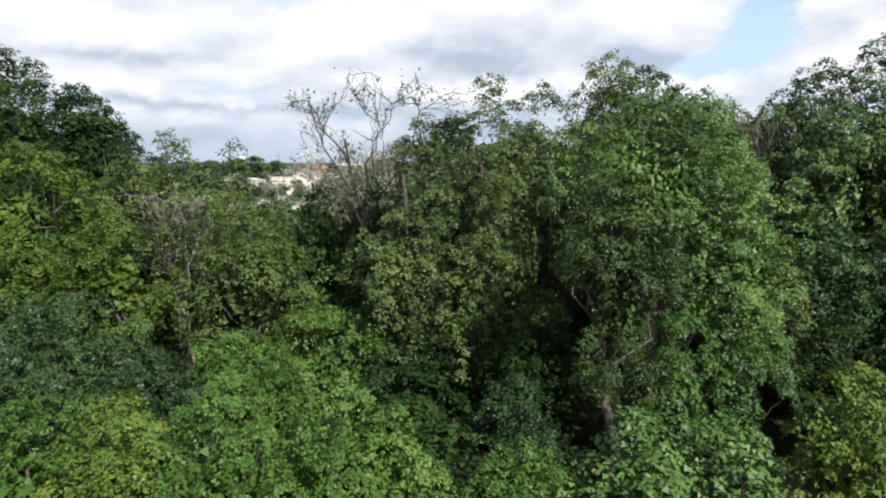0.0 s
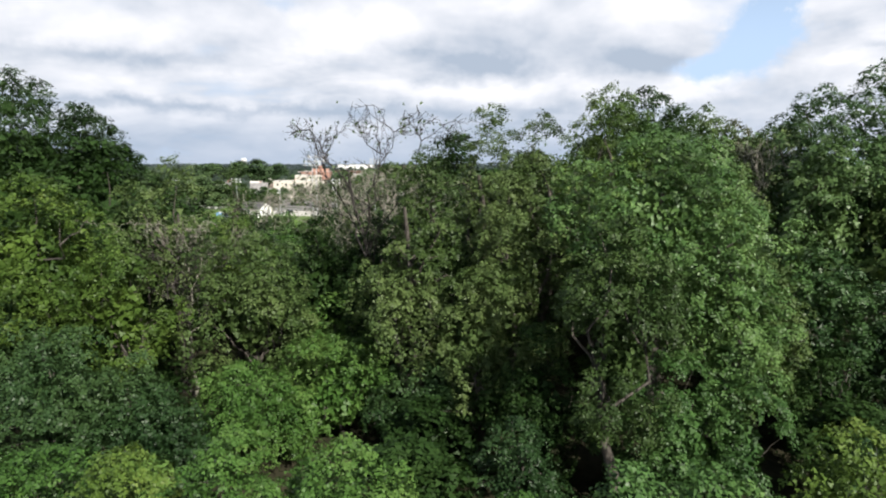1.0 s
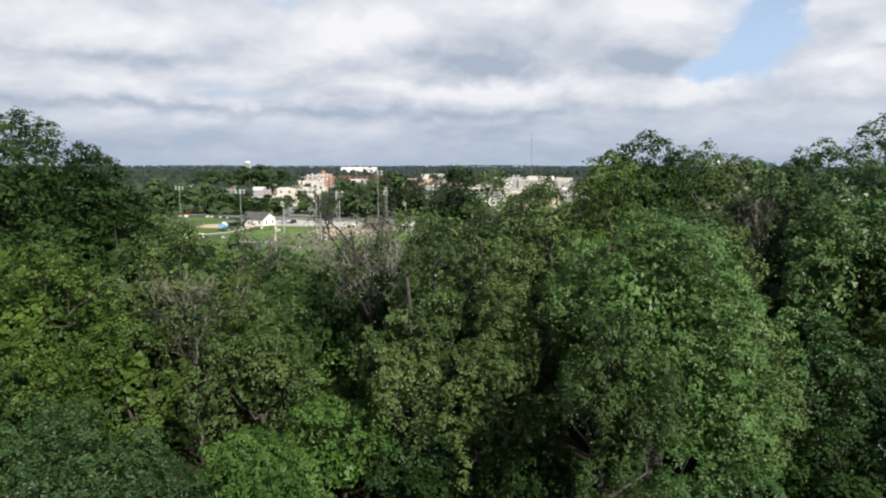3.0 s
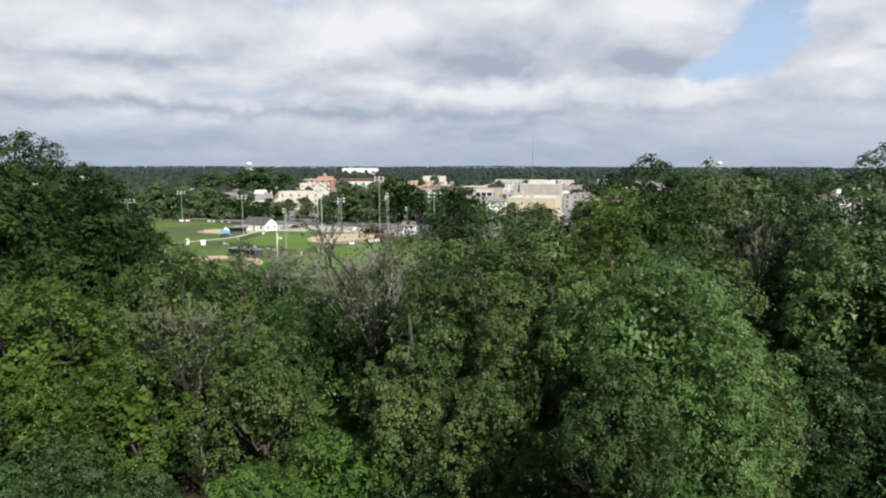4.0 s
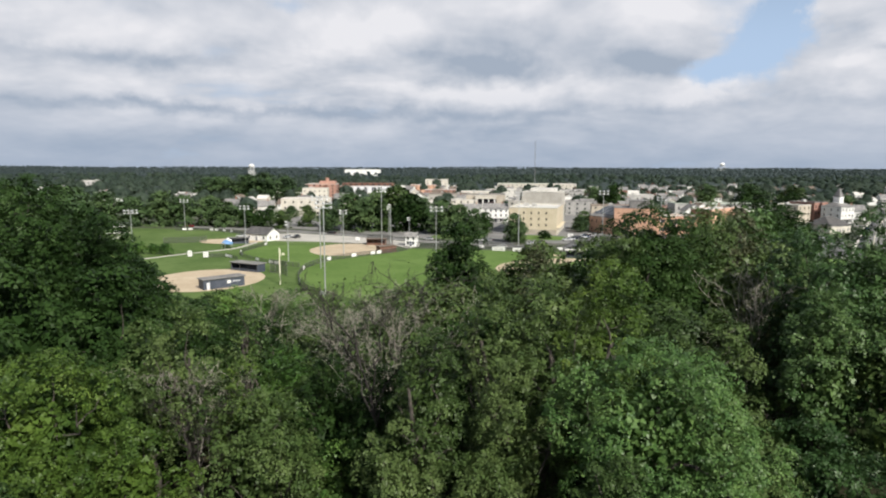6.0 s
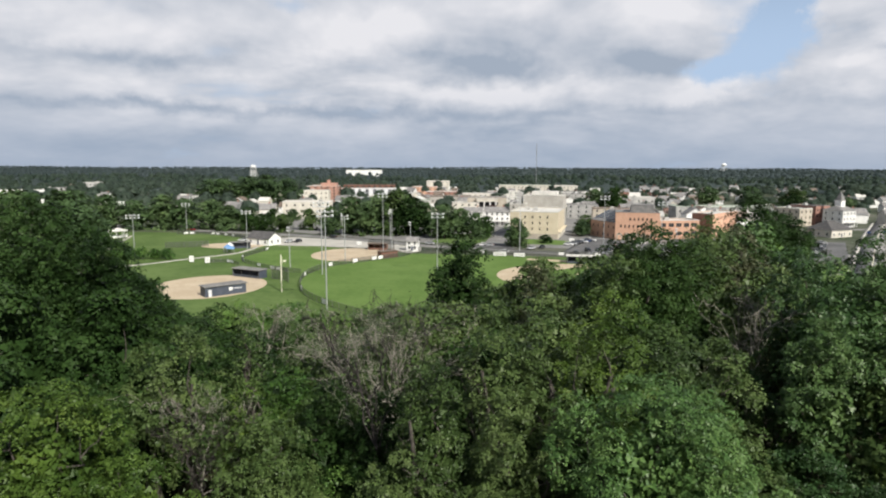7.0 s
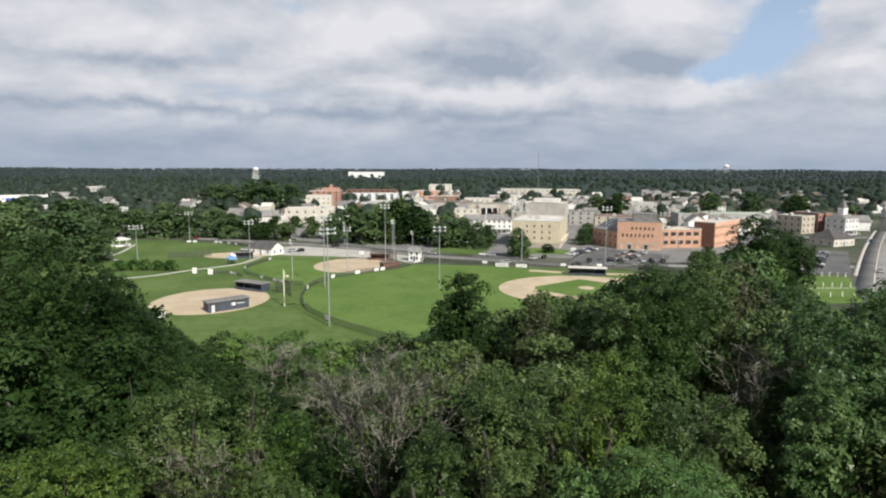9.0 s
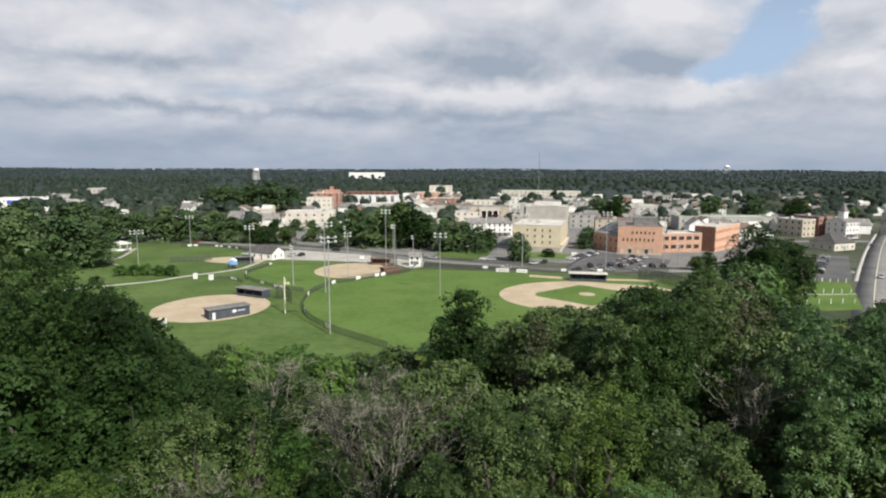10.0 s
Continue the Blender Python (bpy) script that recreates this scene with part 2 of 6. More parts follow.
def boxes(*dims, bevel=0.0):
    bm = bmesh.new()
    for d in dims:
        box(bm, *d, bevel=bevel)
    return bm


def tubes(paths, sides=6):
    """Tapered tubes: each path is (points, radii)."""
    vs, fs, base = [], [], 0
    ang = np.linspace(0, 2 * np.pi, sides, endpoint=False)
    for pts, rad in paths:
        pts = np.asarray(pts, float)
        n = len(pts)
        tan = np.gradient(pts, axis=0)
        tan /= np.linalg.norm(tan, axis=1)[:, None] + 1e-9
        ref = np.where(np.abs(tan[:, 2:3]) > 0.9, [[1.0, 0, 0]], [[0, 0, 1.0]])
        a = np.cross(tan, ref)
        a /= np.linalg.norm(a, axis=1)[:, None] + 1e-9
        b = np.cross(tan, a)
        ring = pts[:, None, :] + np.asarray(rad)[:, None, None] * (np.cos(ang)[None, :, None] * a[:, None, :] + np.sin(ang)[None, :, None] * b[:, None, :])
        vs.append(ring.reshape(-1, 3))
        i = np.arange(n - 1)[:, None] * sides
        j = np.arange(sides)[None, :]
        q = np.stack([i + j, i + (j + 1) % sides, i + sides + (j + 1) % sides, i + sides + j], -1).reshape(-1, 4) + base
        fs.append(q)
        base += n * sides
    return np.concatenate(vs), np.concatenate(fs)


def wander(rng, a, b, n=6, wob=0.06, sag=0.0):
    """A crooked line of n points from a to b."""
    a, b = np.asarray(a, float), np.asarray(b, float)
    t = np.linspace(0, 1, n)[:, None]
    p = a + (b - a) * t
    size = np.linalg.norm(b - a)
    p[1:-1] += rng.normal(0, wob * size, (n - 2, 3))
    p[:, 2] -= sag * size * np.sin(np.pi * t[:, 0])
    return p


def unit(v):
    return v / (np.linalg.norm(v, axis=-1, keepdims=True) + 1e-9)


def leaf_blades(rng, pts, nrm, size, slim=0.7):
    """One pointed leaf at each point, lying square to its normal, its tip hanging a little."""
    n = len(pts)
    a = unit(np.cross(nrm, rng.normal(size=(n, 3))))
    a[:, 2] -= 0.25
    a = unit(a)
    b = unit(np.cross(nrm, a))
    s = size * rng.uniform(0.6, 1.4, n)[:, None]
    v = np.stack([pts - a * s * 0.42 + b * s * slim * 0.5, pts - a * s * 0.42 - b * s * slim * 0.5, pts + a * s * 0.58], 1)
    return v.reshape(-1, 3), np.arange(3 * n).reshape(-1, 3)


def sphere_points(rng, n):
    return unit(rng.normal(size=(n, 3)))


def ground_z(x, y):
    """The lie of the land: a wooded bank under the trees, flat town, a far rise sized to fit the skyline in the
    camera's view.
    """
    x, y = np.asarray(x, float), np.asarray(y, float)

    def s(v, lo, hi):
        t = np.clip((v - lo) / (hi - lo), 0, 1)
        return t * t * (3 - 2 * t)
    bank = 5.5 * (1 - s(y, 40, 110))
    far = 14 * s(y, 2200, 4600) + 4 * s(y, 1500, 4600) * np.sin(x / 430.0 + 0.6) * np.cos(x / 1130.0)
    return bank + far


# ---------------------------------------------------------------- ground
LITTER = surface("leaf_litter", (0.018, 0.020, 0.010), (0.040, 0.036, 0.022), 0.4, 0.95, 7.0, 0.5, wear=0.0, gloss=0.1)
SOIL = surface("town_ground", (0.048, 0.064, 0.036), (0.110, 0.112, 0.088), 0.02, 0.95, 7.0, 0.2, wear=0.0, gloss=0.1)
DIRT = surface("infield_dirt", (0.40, 0.325, 0.23), (0.48, 0.40, 0.295), 0.12, 0.95, 9.0, 0.2, wear=0.0, gloss=0.1)
STREET = surface("worn_street", (0.155, 0.153, 0.150), (0.220, 0.216, 0.208), 0.08, 0.9, 9.0, 0.2, wear=0.0, gloss=0.2)
ASPHALT = surface("asphalt_grey", (0.085, 0.085, 0.088), (0.135, 0.135, 0.135), 0.08, 0.9, 9.0, 0.2, wear=0.0, gloss=0.2)
PALE = surface("pale_concrete", (0.34, 0.33, 0.30), (0.46, 0.44, 0.40), 0.1, 0.9, 9.0, 0.2, wear=0.0, gloss=0.2)


def sheet(name, xs, ys, mat, lift=0.0):
    X, Y = np.meshgrid(xs, ys)
    V = np.stack([X, Y, ground_z(X, Y) + lift], -1).reshape(-1, 3)
    nx = len(xs)
    i, j = np.meshgrid(np.arange(nx - 1), np.arange(len(ys) - 1))
    a = (j * nx + i).ravel()
    return new(name, mesh_from(name, V, np.stack([a, a + 1, a + nx + 1, a + nx], -1), mat))


xs = np.unique(np.concatenate([np.linspace(-4800, -400, 40), np.linspace(-400, 400, 81), np.linspace(400, 4800, 40)]))
ys = np.unique(np.concatenate([np.linspace(-1500, -60, 12), np.linspace(-60, 240, 61), np.linspace(240, 1200, 49), np.linspace(1200, 4900, 60)]))
tagged(sheet("ground", xs, ys, SOIL), "grassy and earthy ground with a wooded bank", "ground", kind="structure")

# floor colour carries the same painted haze as the distant crowns
WOODLAND_HAZED = surface("woodland_hazed", (0.032, 0.046, 0.044), (0.046, 0.062, 0.056), 0.004, 0.95, 9.0, 0.2, wear=0.0, gloss=0.1)
tagged(sheet("woodland", np.linspace(-4780, 4780, 161), np.linspace(860, 4890, 81), WOODLAND_HAZED, 0.4), "woodland ground reaching to the horizon, tinted blue-grey for haze", "woodland", kind="structure")
tagged(sheet("forest_floor", np.linspace(-140, 140, 57), np.linspace(-60, 112, 44), LITTER, 0.05), "dark leaf litter under the wood", "forest floor", kind="structure")


def flat(name, pts, mat, z, label, category):
    """A flat outline laid on the ground, with a thin edge."""
    bm = bmesh.new()
    vs = [bm.verts.new((x, y, z)) for x, y in pts]
    f = bm.faces.new(vs)
    bm.normal_update()
    if f.normal.z < 0:
        bmesh.ops.reverse_faces(bm, faces=[f])
    ext = bmesh.ops.extrude_face_region(bm, geom=[f])
    bmesh.ops.translate(bm, verts=[g for g in ext["geom"] if isinstance(g, bmesh.types.BMVert)], vec=(0, 0, -0.2))
    bmesh.ops.triangulate(bm, faces=[q for q in bm.faces if len(q.verts) > 4])
    bmesh.ops.recalc_face_normals(bm, faces=bm.faces[:])
    return tagged(part(name, bm, mat=mat), label, category, kind="structure")


def arc(cx, cy, rx, ry, a0, a1, n=40, turn=0.0):
    out = []
    for k in range(n + 1):
        a = radians(a0 + (a1 - a0) * k / n)
        x, y = rx * math.cos(a), ry * math.sin(a)
        c, s = math.cos(radians(turn)), math.sin(radians(turn))
        out.append((cx + x * c - y * s, cy + x * s + y * c))
    return out


def strip(name, pts, width, mat, z, label, category, steps=6):
    """A road or path of one width along a smooth line."""
    p = spline(pts, steps)
    t = unit(np.gradient(p, axis=0))
    n = np.stack([-t[:, 1], t[:, 0]], -1) * width / 2
    V = np.concatenate([np.column_stack([p + n, np.full(len(p), z)]), np.column_stack([p - n, np.full(len(p), z)]),
                        np.column_stack([p + n, np.full(len(p), z - 0.2)]), np.column_stack([p - n, np.full(len(p), z - 0.2)])])
    k, i = len(p), np.arange(len(p) - 1)
    F = np.concatenate([np.stack([i + k, i + k + 1, i + 1, i], -1), np.stack([i, i + 1, i + 1 + 2 * k, i + 2 * k], -1), np.stack([i + 3 * k, i + 1 + 3 * k, i + 1 + k, i + k], -1)])
    return tagged(new(name, mesh_from(name, V, F, mat)), label, category, kind="structure")


def spline(pts, steps=6):
    """A smooth line through the points."""
    q = np.asarray(pts, float)
    q = np.concatenate([[2 * q[0] - q[1]], q, [2 * q[-1] - q[-2]]])
    out = []
    for k in range(1, len(q) - 2):
        for t in np.linspace(0, 1, steps, endpoint=False):
            out.append(0.5 * (2 * q[k] + (q[k + 1] - q[k - 1]) * t + (2 * q[k - 1] - 5 * q[k] + 4 * q[k + 1] - q[k + 2]) * t * t + (3 * q[k] - q[k - 1] - 3 * q[k + 1] + q[k + 2]) * t ** 3))
    return np.array(out + [q[-2]])


MOWN = surface("mown_outfield", (0.083, 0.142, 0.034), (0.114, 0.180, 0.049), 0.06, 0.95, 9.0, 0.2, wear=0.0, gloss=0.1)
ROUGH_GRASS = surface("rough_grass", (0.066, 0.110, 0.030), (0.105, 0.155, 0.050), 0.04, 0.95, 9.0, 0.2, wear=0.0, gloss=0.1)
flat("ballpark_lawn", [(-230, 110), (75, 110), (96, 240), (60, 250), (-20, 262), (-80, 292), (-140, 338), (-235, 345), (-240, 240)], ROUGH_GRASS, 0.02, "green grass round the ball fields", "lawn")
OUTFIELD = [(5, 131), (-16, 144), (-31, 158), (-41, 171), (-46.5, 184), (-49.5, 198), (-49.5, 212), (-45, 226), (-35, 237), (-22, 250), (-17.5, 259)]
flat("outfield", [*map(tuple, spline(OUTFIELD, 4)), (20, 256), (45, 240), (72, 236), (78, 210), (60, 140)], MOWN, 0.05, "evenly mown light green baseball outfield", "lawn")
flat("outfield", [*map(tuple, spline([(-82, 270), (-85, 248), (-82, 236), (-75, 227), (-64, 217), (-54, 211.5)], 4)), (-50.5, 215), (-46, 227), (-36, 238.5), (-26, 250), (-40, 270)], MOWN, 0.055, "evenly mown green softball outfield", "lawn")
flat("infield", arc(-76, 186.5, 17.5, 19, 0, 360), DIRT, 0.08, "tan dirt infield of a softball field", "infield")
flat("infield", arc(-44, 257, 15.5, 19, 0, 360), DIRT, 0.08, "tan dirt infield of a softball field", "infield")
flat("infield", arc(-103, 284, 15, 10, 0, 360), DIRT, 0.08, "tan dirt infield of a softball field", "infield")
flat("infield", arc(44.5, 208, 29, 26, 60, 310) + [(78, 204), (82, 212), (74, 226)], DIRT, 0.08, "tan dirt infield of a baseball field", "infield")
flat("infield_grass", [*arc(33, 209, 5, 5, 130, 230, 8), (44, 192), (62, 206), (64, 212), (47, 227)], MOWN, 0.11, "green grass square inside the infield", "lawn")
flat("pitching_mound", arc(46, 210, 2.8, 2.8, 0, 360, 20), DIRT, 0.22, "round tan pitching mound on the infield grass", "mound")
flat("warning_track", [(30, 244), (45, 238.5), (75, 235), (80, 238), (48, 242.5), (31, 248)], DIRT, 0.09, "strip of bare dirt beside the baseball field", "track")
flat("gravel_yard", [(-95, 292), (-80, 285), (-62, 283), (-45, 279), (-28, 276), (-19, 262), (-14, 268), (-14, 280), (-46, 303), (-82, 319), (-96, 312)], PALE, 0.04, "pale gravel yard between the fields and the street", "yard")
strip("path", [(-140, 212), (-118, 227), (-108, 240), (-94, 256), (-91, 268), (-90, 280)], 2.2, PALE, 0.10, "narrow pale footpath across the grass", "path")
strip("path", [(-150, 266), (-160, 275), (-162, 291), (-171, 322)], 1.6, PALE, 0.10, "narrow pale footpath along a fence", "path")
strip("road", [(-420, 470), (-260, 396), (-150, 352), (-84, 328), (-48, 310), (-12, 287), (20, 273), (50, 263), (95, 262), (140, 262), (172, 262)], 9.0, STREET, 0.06, "grey asphalt street behind the ball fields", "road")
strip("road", [(90, 130), (123, 178), (161, 234), (232, 335), (300, 427), (380, 540)], 11.0, STREET, 0.07, "grey asphalt street leading into town", "road")
strip("pavement", [(156, 238), (190, 287), (227, 339), (283, 415)], 1.6, PALE, 0.17, "pale concrete pavement along the street", "pavement")
strip("road_line", [(90.5, 130.4), (123, 178), (161, 234), (232, 335), (300, 427)], 0.35, surface("road_paint", (0.50, 0.47, 0.36), (0.58, 0.55, 0.44), 1.0), 0.09, "pale painted centre line of the street", "road marking")
strip("road", [(60, 352), (75, 332), (76, 318), (66, 300), (52, 268)], 6.0, STREET, 0.065, "narrow asphalt drive beside the car park", "road")
strip("road", [(-60, 360), (0, 352), (60, 352), (130, 362), (215, 372), (260, 372)], 9.0, STREET, 0.06, "grey asphalt town street", "road")
flat("car_park", [(50, 268.5), (92, 267.5), (104, 292), (84, 306), (76, 318), (66, 300)], ASPHALT, 0.09, "asphalt car park with painted bays", "car park")
flat("car_park", [(139, 243), (158, 243), (198, 309), (182, 307)], ASPHALT, 0.10, "asphalt car park beside the street", "car park")
flat("kerb_island", [(70, 272), (72, 271.5), (93, 301), (91, 302)], PALE, 0.22, "pale concrete island between parking rows", "kerb")
flat("lawn", [(102, 186), (128, 190), (152, 235), (134, 240)], MOWN, 0.08, "green fenced lawn with rows of white posts", "lawn")
strip("path", [(115, 211.5), (128, 212.5), (141, 213.5)], 0.7, PALE, 0.14, "narrow pale path across the fenced lawn", "path")
flat("lawn", [(33, 295), (52, 292), (62, 306), (50, 312), (32, 316)], MOWN, 0.08, "green lawn before the beige building", "lawn")
flat("town_paving", [(-100, 350), (-20, 300), (40, 283), (110, 268), (150, 300), (200, 372), (120, 470), (-60, 480), (-150, 440)], STREET, 0.03, "grey paved ground between town buildings", "paving")
flat("lawn", [(-12, 300), (10, 290), (16, 300), (22, 335), (0, 340)], ROUGH_GRASS, 0.08, "green lawn with trees beside the street", "lawn")
flat("car_park", [(8, 284), (28, 276), (33, 291), (14, 298)], ASPHALT, 0.12, "small asphalt car park under trees", "car park")


# ---------------------------------------------------------------- trees
def make_tree(name, label, pos, top, radius, kind="deep", seed=1, bottom=None, leaf=0.26, count=12000, clumps=46, airy=0.0,
              flat=1.0, bark=None, limbs=7, trunk_r=None, bare=0.0, group="", column=0.0, joined=False, gap=0.25):
    """A broadleaf tree on the ground at pos (x, y): trunk, crooked limbs, and a crown of clumps of single leaves."""
    rng = np.random.default_rng(seed)
    gz = float(ground_z(*pos))
    H = top - gz
    bot = (bottom - gz) if bottom is not None else H * 0.35
    root = new(name)
    root.location = (pos[0], pos[1], gz)
    tagged(root, label, "tree", group)
    bark = bark or BARK
    tr = trunk_r or 0.018 * H + 0.05
    mid, half = (H + bot) / 2, (H - bot) / 2
    lean = rng.normal(0, 0.03 * H, 2)
    spine = wander(rng, (0, 0, -0.4), (lean[0], lean[1], bot + 1.4 * half), 8, 0.018)
    stems = [(spine, np.linspace(tr, tr * 0.25, 8))]
    # clump centres: spread over a lumpy egg, most of them near its skin
    cen, rad = [], []
    tries = 0
    lump = rng.uniform(0, 6.28, 3)
    for k in range(6):      # the crest
        cr = min(2.6, radius * rng.uniform(0.22, 0.30)) * (1 - 0.35 * airy)
        a = 1.26 * k + lump[0]
        e = 0.0 if k == 0 else radius * 0.30
        cen.append(np.array([e * math.cos(a), e * math.sin(a), H - cr * 0.72 - (0 if k == 0 else half * rng.uniform(0.04, 0.14))]))
        rad.append(cr)
    hole = Vector(rng.uniform(-50, 50, 3))
    while len(cen) < clumps and tries < clumps * 60:
        tries += 1
        d = sphere_points(rng, 1)[0]
        if d[2] < -0.2 and rng.random() < 0.45:
            continue
        r = rng.uniform(0.45, 1.0) ** 0.6
        az = math.atan2(d[1], d[0])
        wob = 1 + 0.16 * math.sin(3 * az + lump[0]) + 0.12 * math.sin(5 * az + lump[1]) + 0.10 * math.sin(4 * d[2] + lump[2])
        zz = d[2] * r
        wide = (1 - column) * 1.0 + column * (1 / max(0.35, math.sqrt(max(1e-3, 1 - min(0.92, zz * zz)))))
        taper = 1 - 0.25 * max(0.0, zz)
        c = np.array([d[0] * r * radius * wob * min(wide, 1.8) * taper, d[1] * r * radius * wob * min(wide, 1.8) * taper, mid + zz * half * 0.93])
        if gap and noise.noise(Vector(c) * gap + hole) < -0.10:
            continue
        cr = min(2.6, radius * rng.uniform(0.17, 0.30)) * (1 - 0.35 * airy)
        if all(np.linalg.norm((c - q) * (1, 1, 1.25)) > (0.46 if pos[1] > 60 else 0.58) * (cr + w) for q, w in zip(cen, rad)):
            cen.append(c)
            rad.append(cr)
    cen, rad = np.array(cen), np.array(rad)
    # limbs run from the trunk to clumps
    order = rng.permutation(len(cen))[:limbs]
    for k in order:
        t = rng.uniform(0.35, 0.85)
        i = t * 7
        p0 = spine[int(i)] + (spine[min(7, int(i) + 1)] - spine[int(i)]) * (i % 1)
        lp = wander(rng, p0, cen[k], 7, 0.05, 0.06)
        paths = [(lp, np.linspace(tr * 0.42, tr * 0.06, 7))]
        for _ in range(0 if joined else 2):
            q = lp[rng.integers(2, 6)]
            tip = q + rng.normal(0, radius * 0.28, 3) + (0, 0, radius * 0.15)
            paths.append((wander(rng, q, tip, 5, 0.07), np.linspace(tr * 0.16, tr * 0.03, 5)))
        if joined:
            stems += paths
        else:
            part("limb", mesh_from("limb", *tubes(paths, 4), bark), root)
    part("trunk", mesh_from("trunk", *tubes(stems, 6 if joined else 8), bark), root)
    # leaves
    w = rad ** 2
    if bare:
        w = w * (rng.random(len(w)) > bare)
    num = np.maximum(1, (count * w / w.sum())).astype(int)
    P, N = [], []
    for c, r, k, ww in zip(cen, rad, num, w):
        if ww == 0:
            continue
        # sprays: flat little fans of leaves on each clump, thicker on the outside and on top
        tufts = max(6, k // 12)
        out = unit((c - (0, 0, mid - half * 0.3))[None])[0]
        d = unit(sphere_points(rng, tufts) + out * 0.55 + np.array([0, 0, 0.45]))
        tc = c + d * (r * (rng.uniform(0.35, 1.0, tufts) ** 0.35) * (1 + airy * rng.uniform(-0.3, 0.6, tufts)))[:, None] * np.array([1, 1, 1.12 * flat])
        tn = unit(d * 0.8 + np.array([0, 0, 0.4]) + rng.normal(0, 0.28, (tufts, 3)))
        pick = rng.integers(0, tufts, k)
        off = rng.normal(0, 1, (k, 3)) * leaf * (1.15 + 0.5 * airy)
        n0 = tn[pick]
        off -= n0 * (np.sum(off * n0, 1)[:, None] * 0.65)
        off[:, 2] -= 0.35 * np.sum(off * off, 1) / (3 * leaf)
        P.append(tc[pick] + off)
        N.append(unit(n0 + unit(off) * 0.25 + rng.normal(0, 0.2, (k, 3))))
    P, N = np.concatenate(P), np.concatenate(N)
    v1, f1 = leaf_blades(rng, P, N, leaf, 0.98)
    # oversized leaves added inside the crown only to keep the light out
    m = int(count * 0.08 * (1 - airy))
    if m > 10:
        d = sphere_points(rng, m) * (rng.uniform(0.02, 0.38, m) ** 0.5)[:, None]
        q = d * np.array([radius * 0.85, radius * 0.85, half * 0.85]) + np.array([0, 0, mid])
        v2, f2 = leaf_blades(rng, q, unit(d + rng.normal(0, 0.5, (m, 3))), leaf * 2.8, 0.95)
        f1 = np.concatenate([f1, f2 + len(v1)])
        v1 = np.concatenate([v1, v2])
    part("crown", mesh_from("crown", v1, f1, LEAF[kind]), root)
    return root


def make_bare_tree(name, label, pos, top, seed, spread=5.0, bark=None, fork=4, tr=0.28, leaves=0, kind="olive", group="", lean=(0, 0), start=0.35):
    """A dead or nearly bare tree: trunk and forking, tapering limbs."""
    rng = np.random.default_rng(seed)
    gz = float(ground_z(*pos))
    H = top - gz
    root = new(name)
    root.location = (*pos, gz)
    tagged(root, label, "tree", group)
    bark = bark or DEADWOOD
    spine = wander(rng, (0, 0, -0.4), (lean[0], lean[1], H * 0.8), 9, 0.02)
    tips, made = [], []
    for k in range(fork):
        t = start + (0.97 - start) * (k + 0.5) / fork
        i = t * 8
        p0 = spine[int(i)] + (spine[min(8, int(i) + 1)] - spine[int(i)]) * (i % 1)
        az = k * 2.4 + rng.uniform(-0.4, 0.4)
        reach = spread * rng.uniform(0.7, 1.1) * (1.1 - 0.5 * t)
        end = p0 + np.array([math.cos(az) * reach, math.sin(az) * reach, (H - p0[2]) * rng.uniform(0.6, 1.0)])
        paths = []

        def grow(a, b, r, depth):
            b = np.array([b[0], b[1], min(b[2], H * rng.uniform(0.9, 1.0))])
            line = wander(rng, a, b, 6, 0.04, 0.03)
            paths.append((line, np.linspace(max(r, 0.018), max(r * 0.35, 0.012), 6)))
            tips.append(line[-1].copy())
            if depth == 0:
                return
            size = np.linalg.norm(b - a)
            for _ in range(4 if depth > 1 else 5):
                q = line[rng.integers(1, 6)]
                dirn = unit((b - a) / size + rng.normal(0, 0.55, 3) + np.array([0, 0, 0.35]))
                grow(q, q + dirn * size * rng.uniform(0.35, 0.6), r * 0.5, depth - 1)
        grow(p0, end, tr * 0.38, 3)
        made.append(paths)
    part("trunk", mesh_from("trunk", *tubes([(spine, np.linspace(tr, tr * 0.3, 9))], 8), bark), root)
    for paths in made:
        part("limb", mesh_from("limb", *tubes(paths, 3), bark), root)
    if leaves:
        tips = np.array(tips)
        p = tips[rng.integers(0, len(tips), leaves)] + rng.normal(0, 0.35, (leaves, 3))
        n = unit(rng.normal(0, 0.5, (leaves, 3)) + np.array([0, 0, 0.6]))
        part("crown", mesh_from("crown", *leaf_blades(rng, p, n, 0.24), LEAF[kind]), root)
    return root


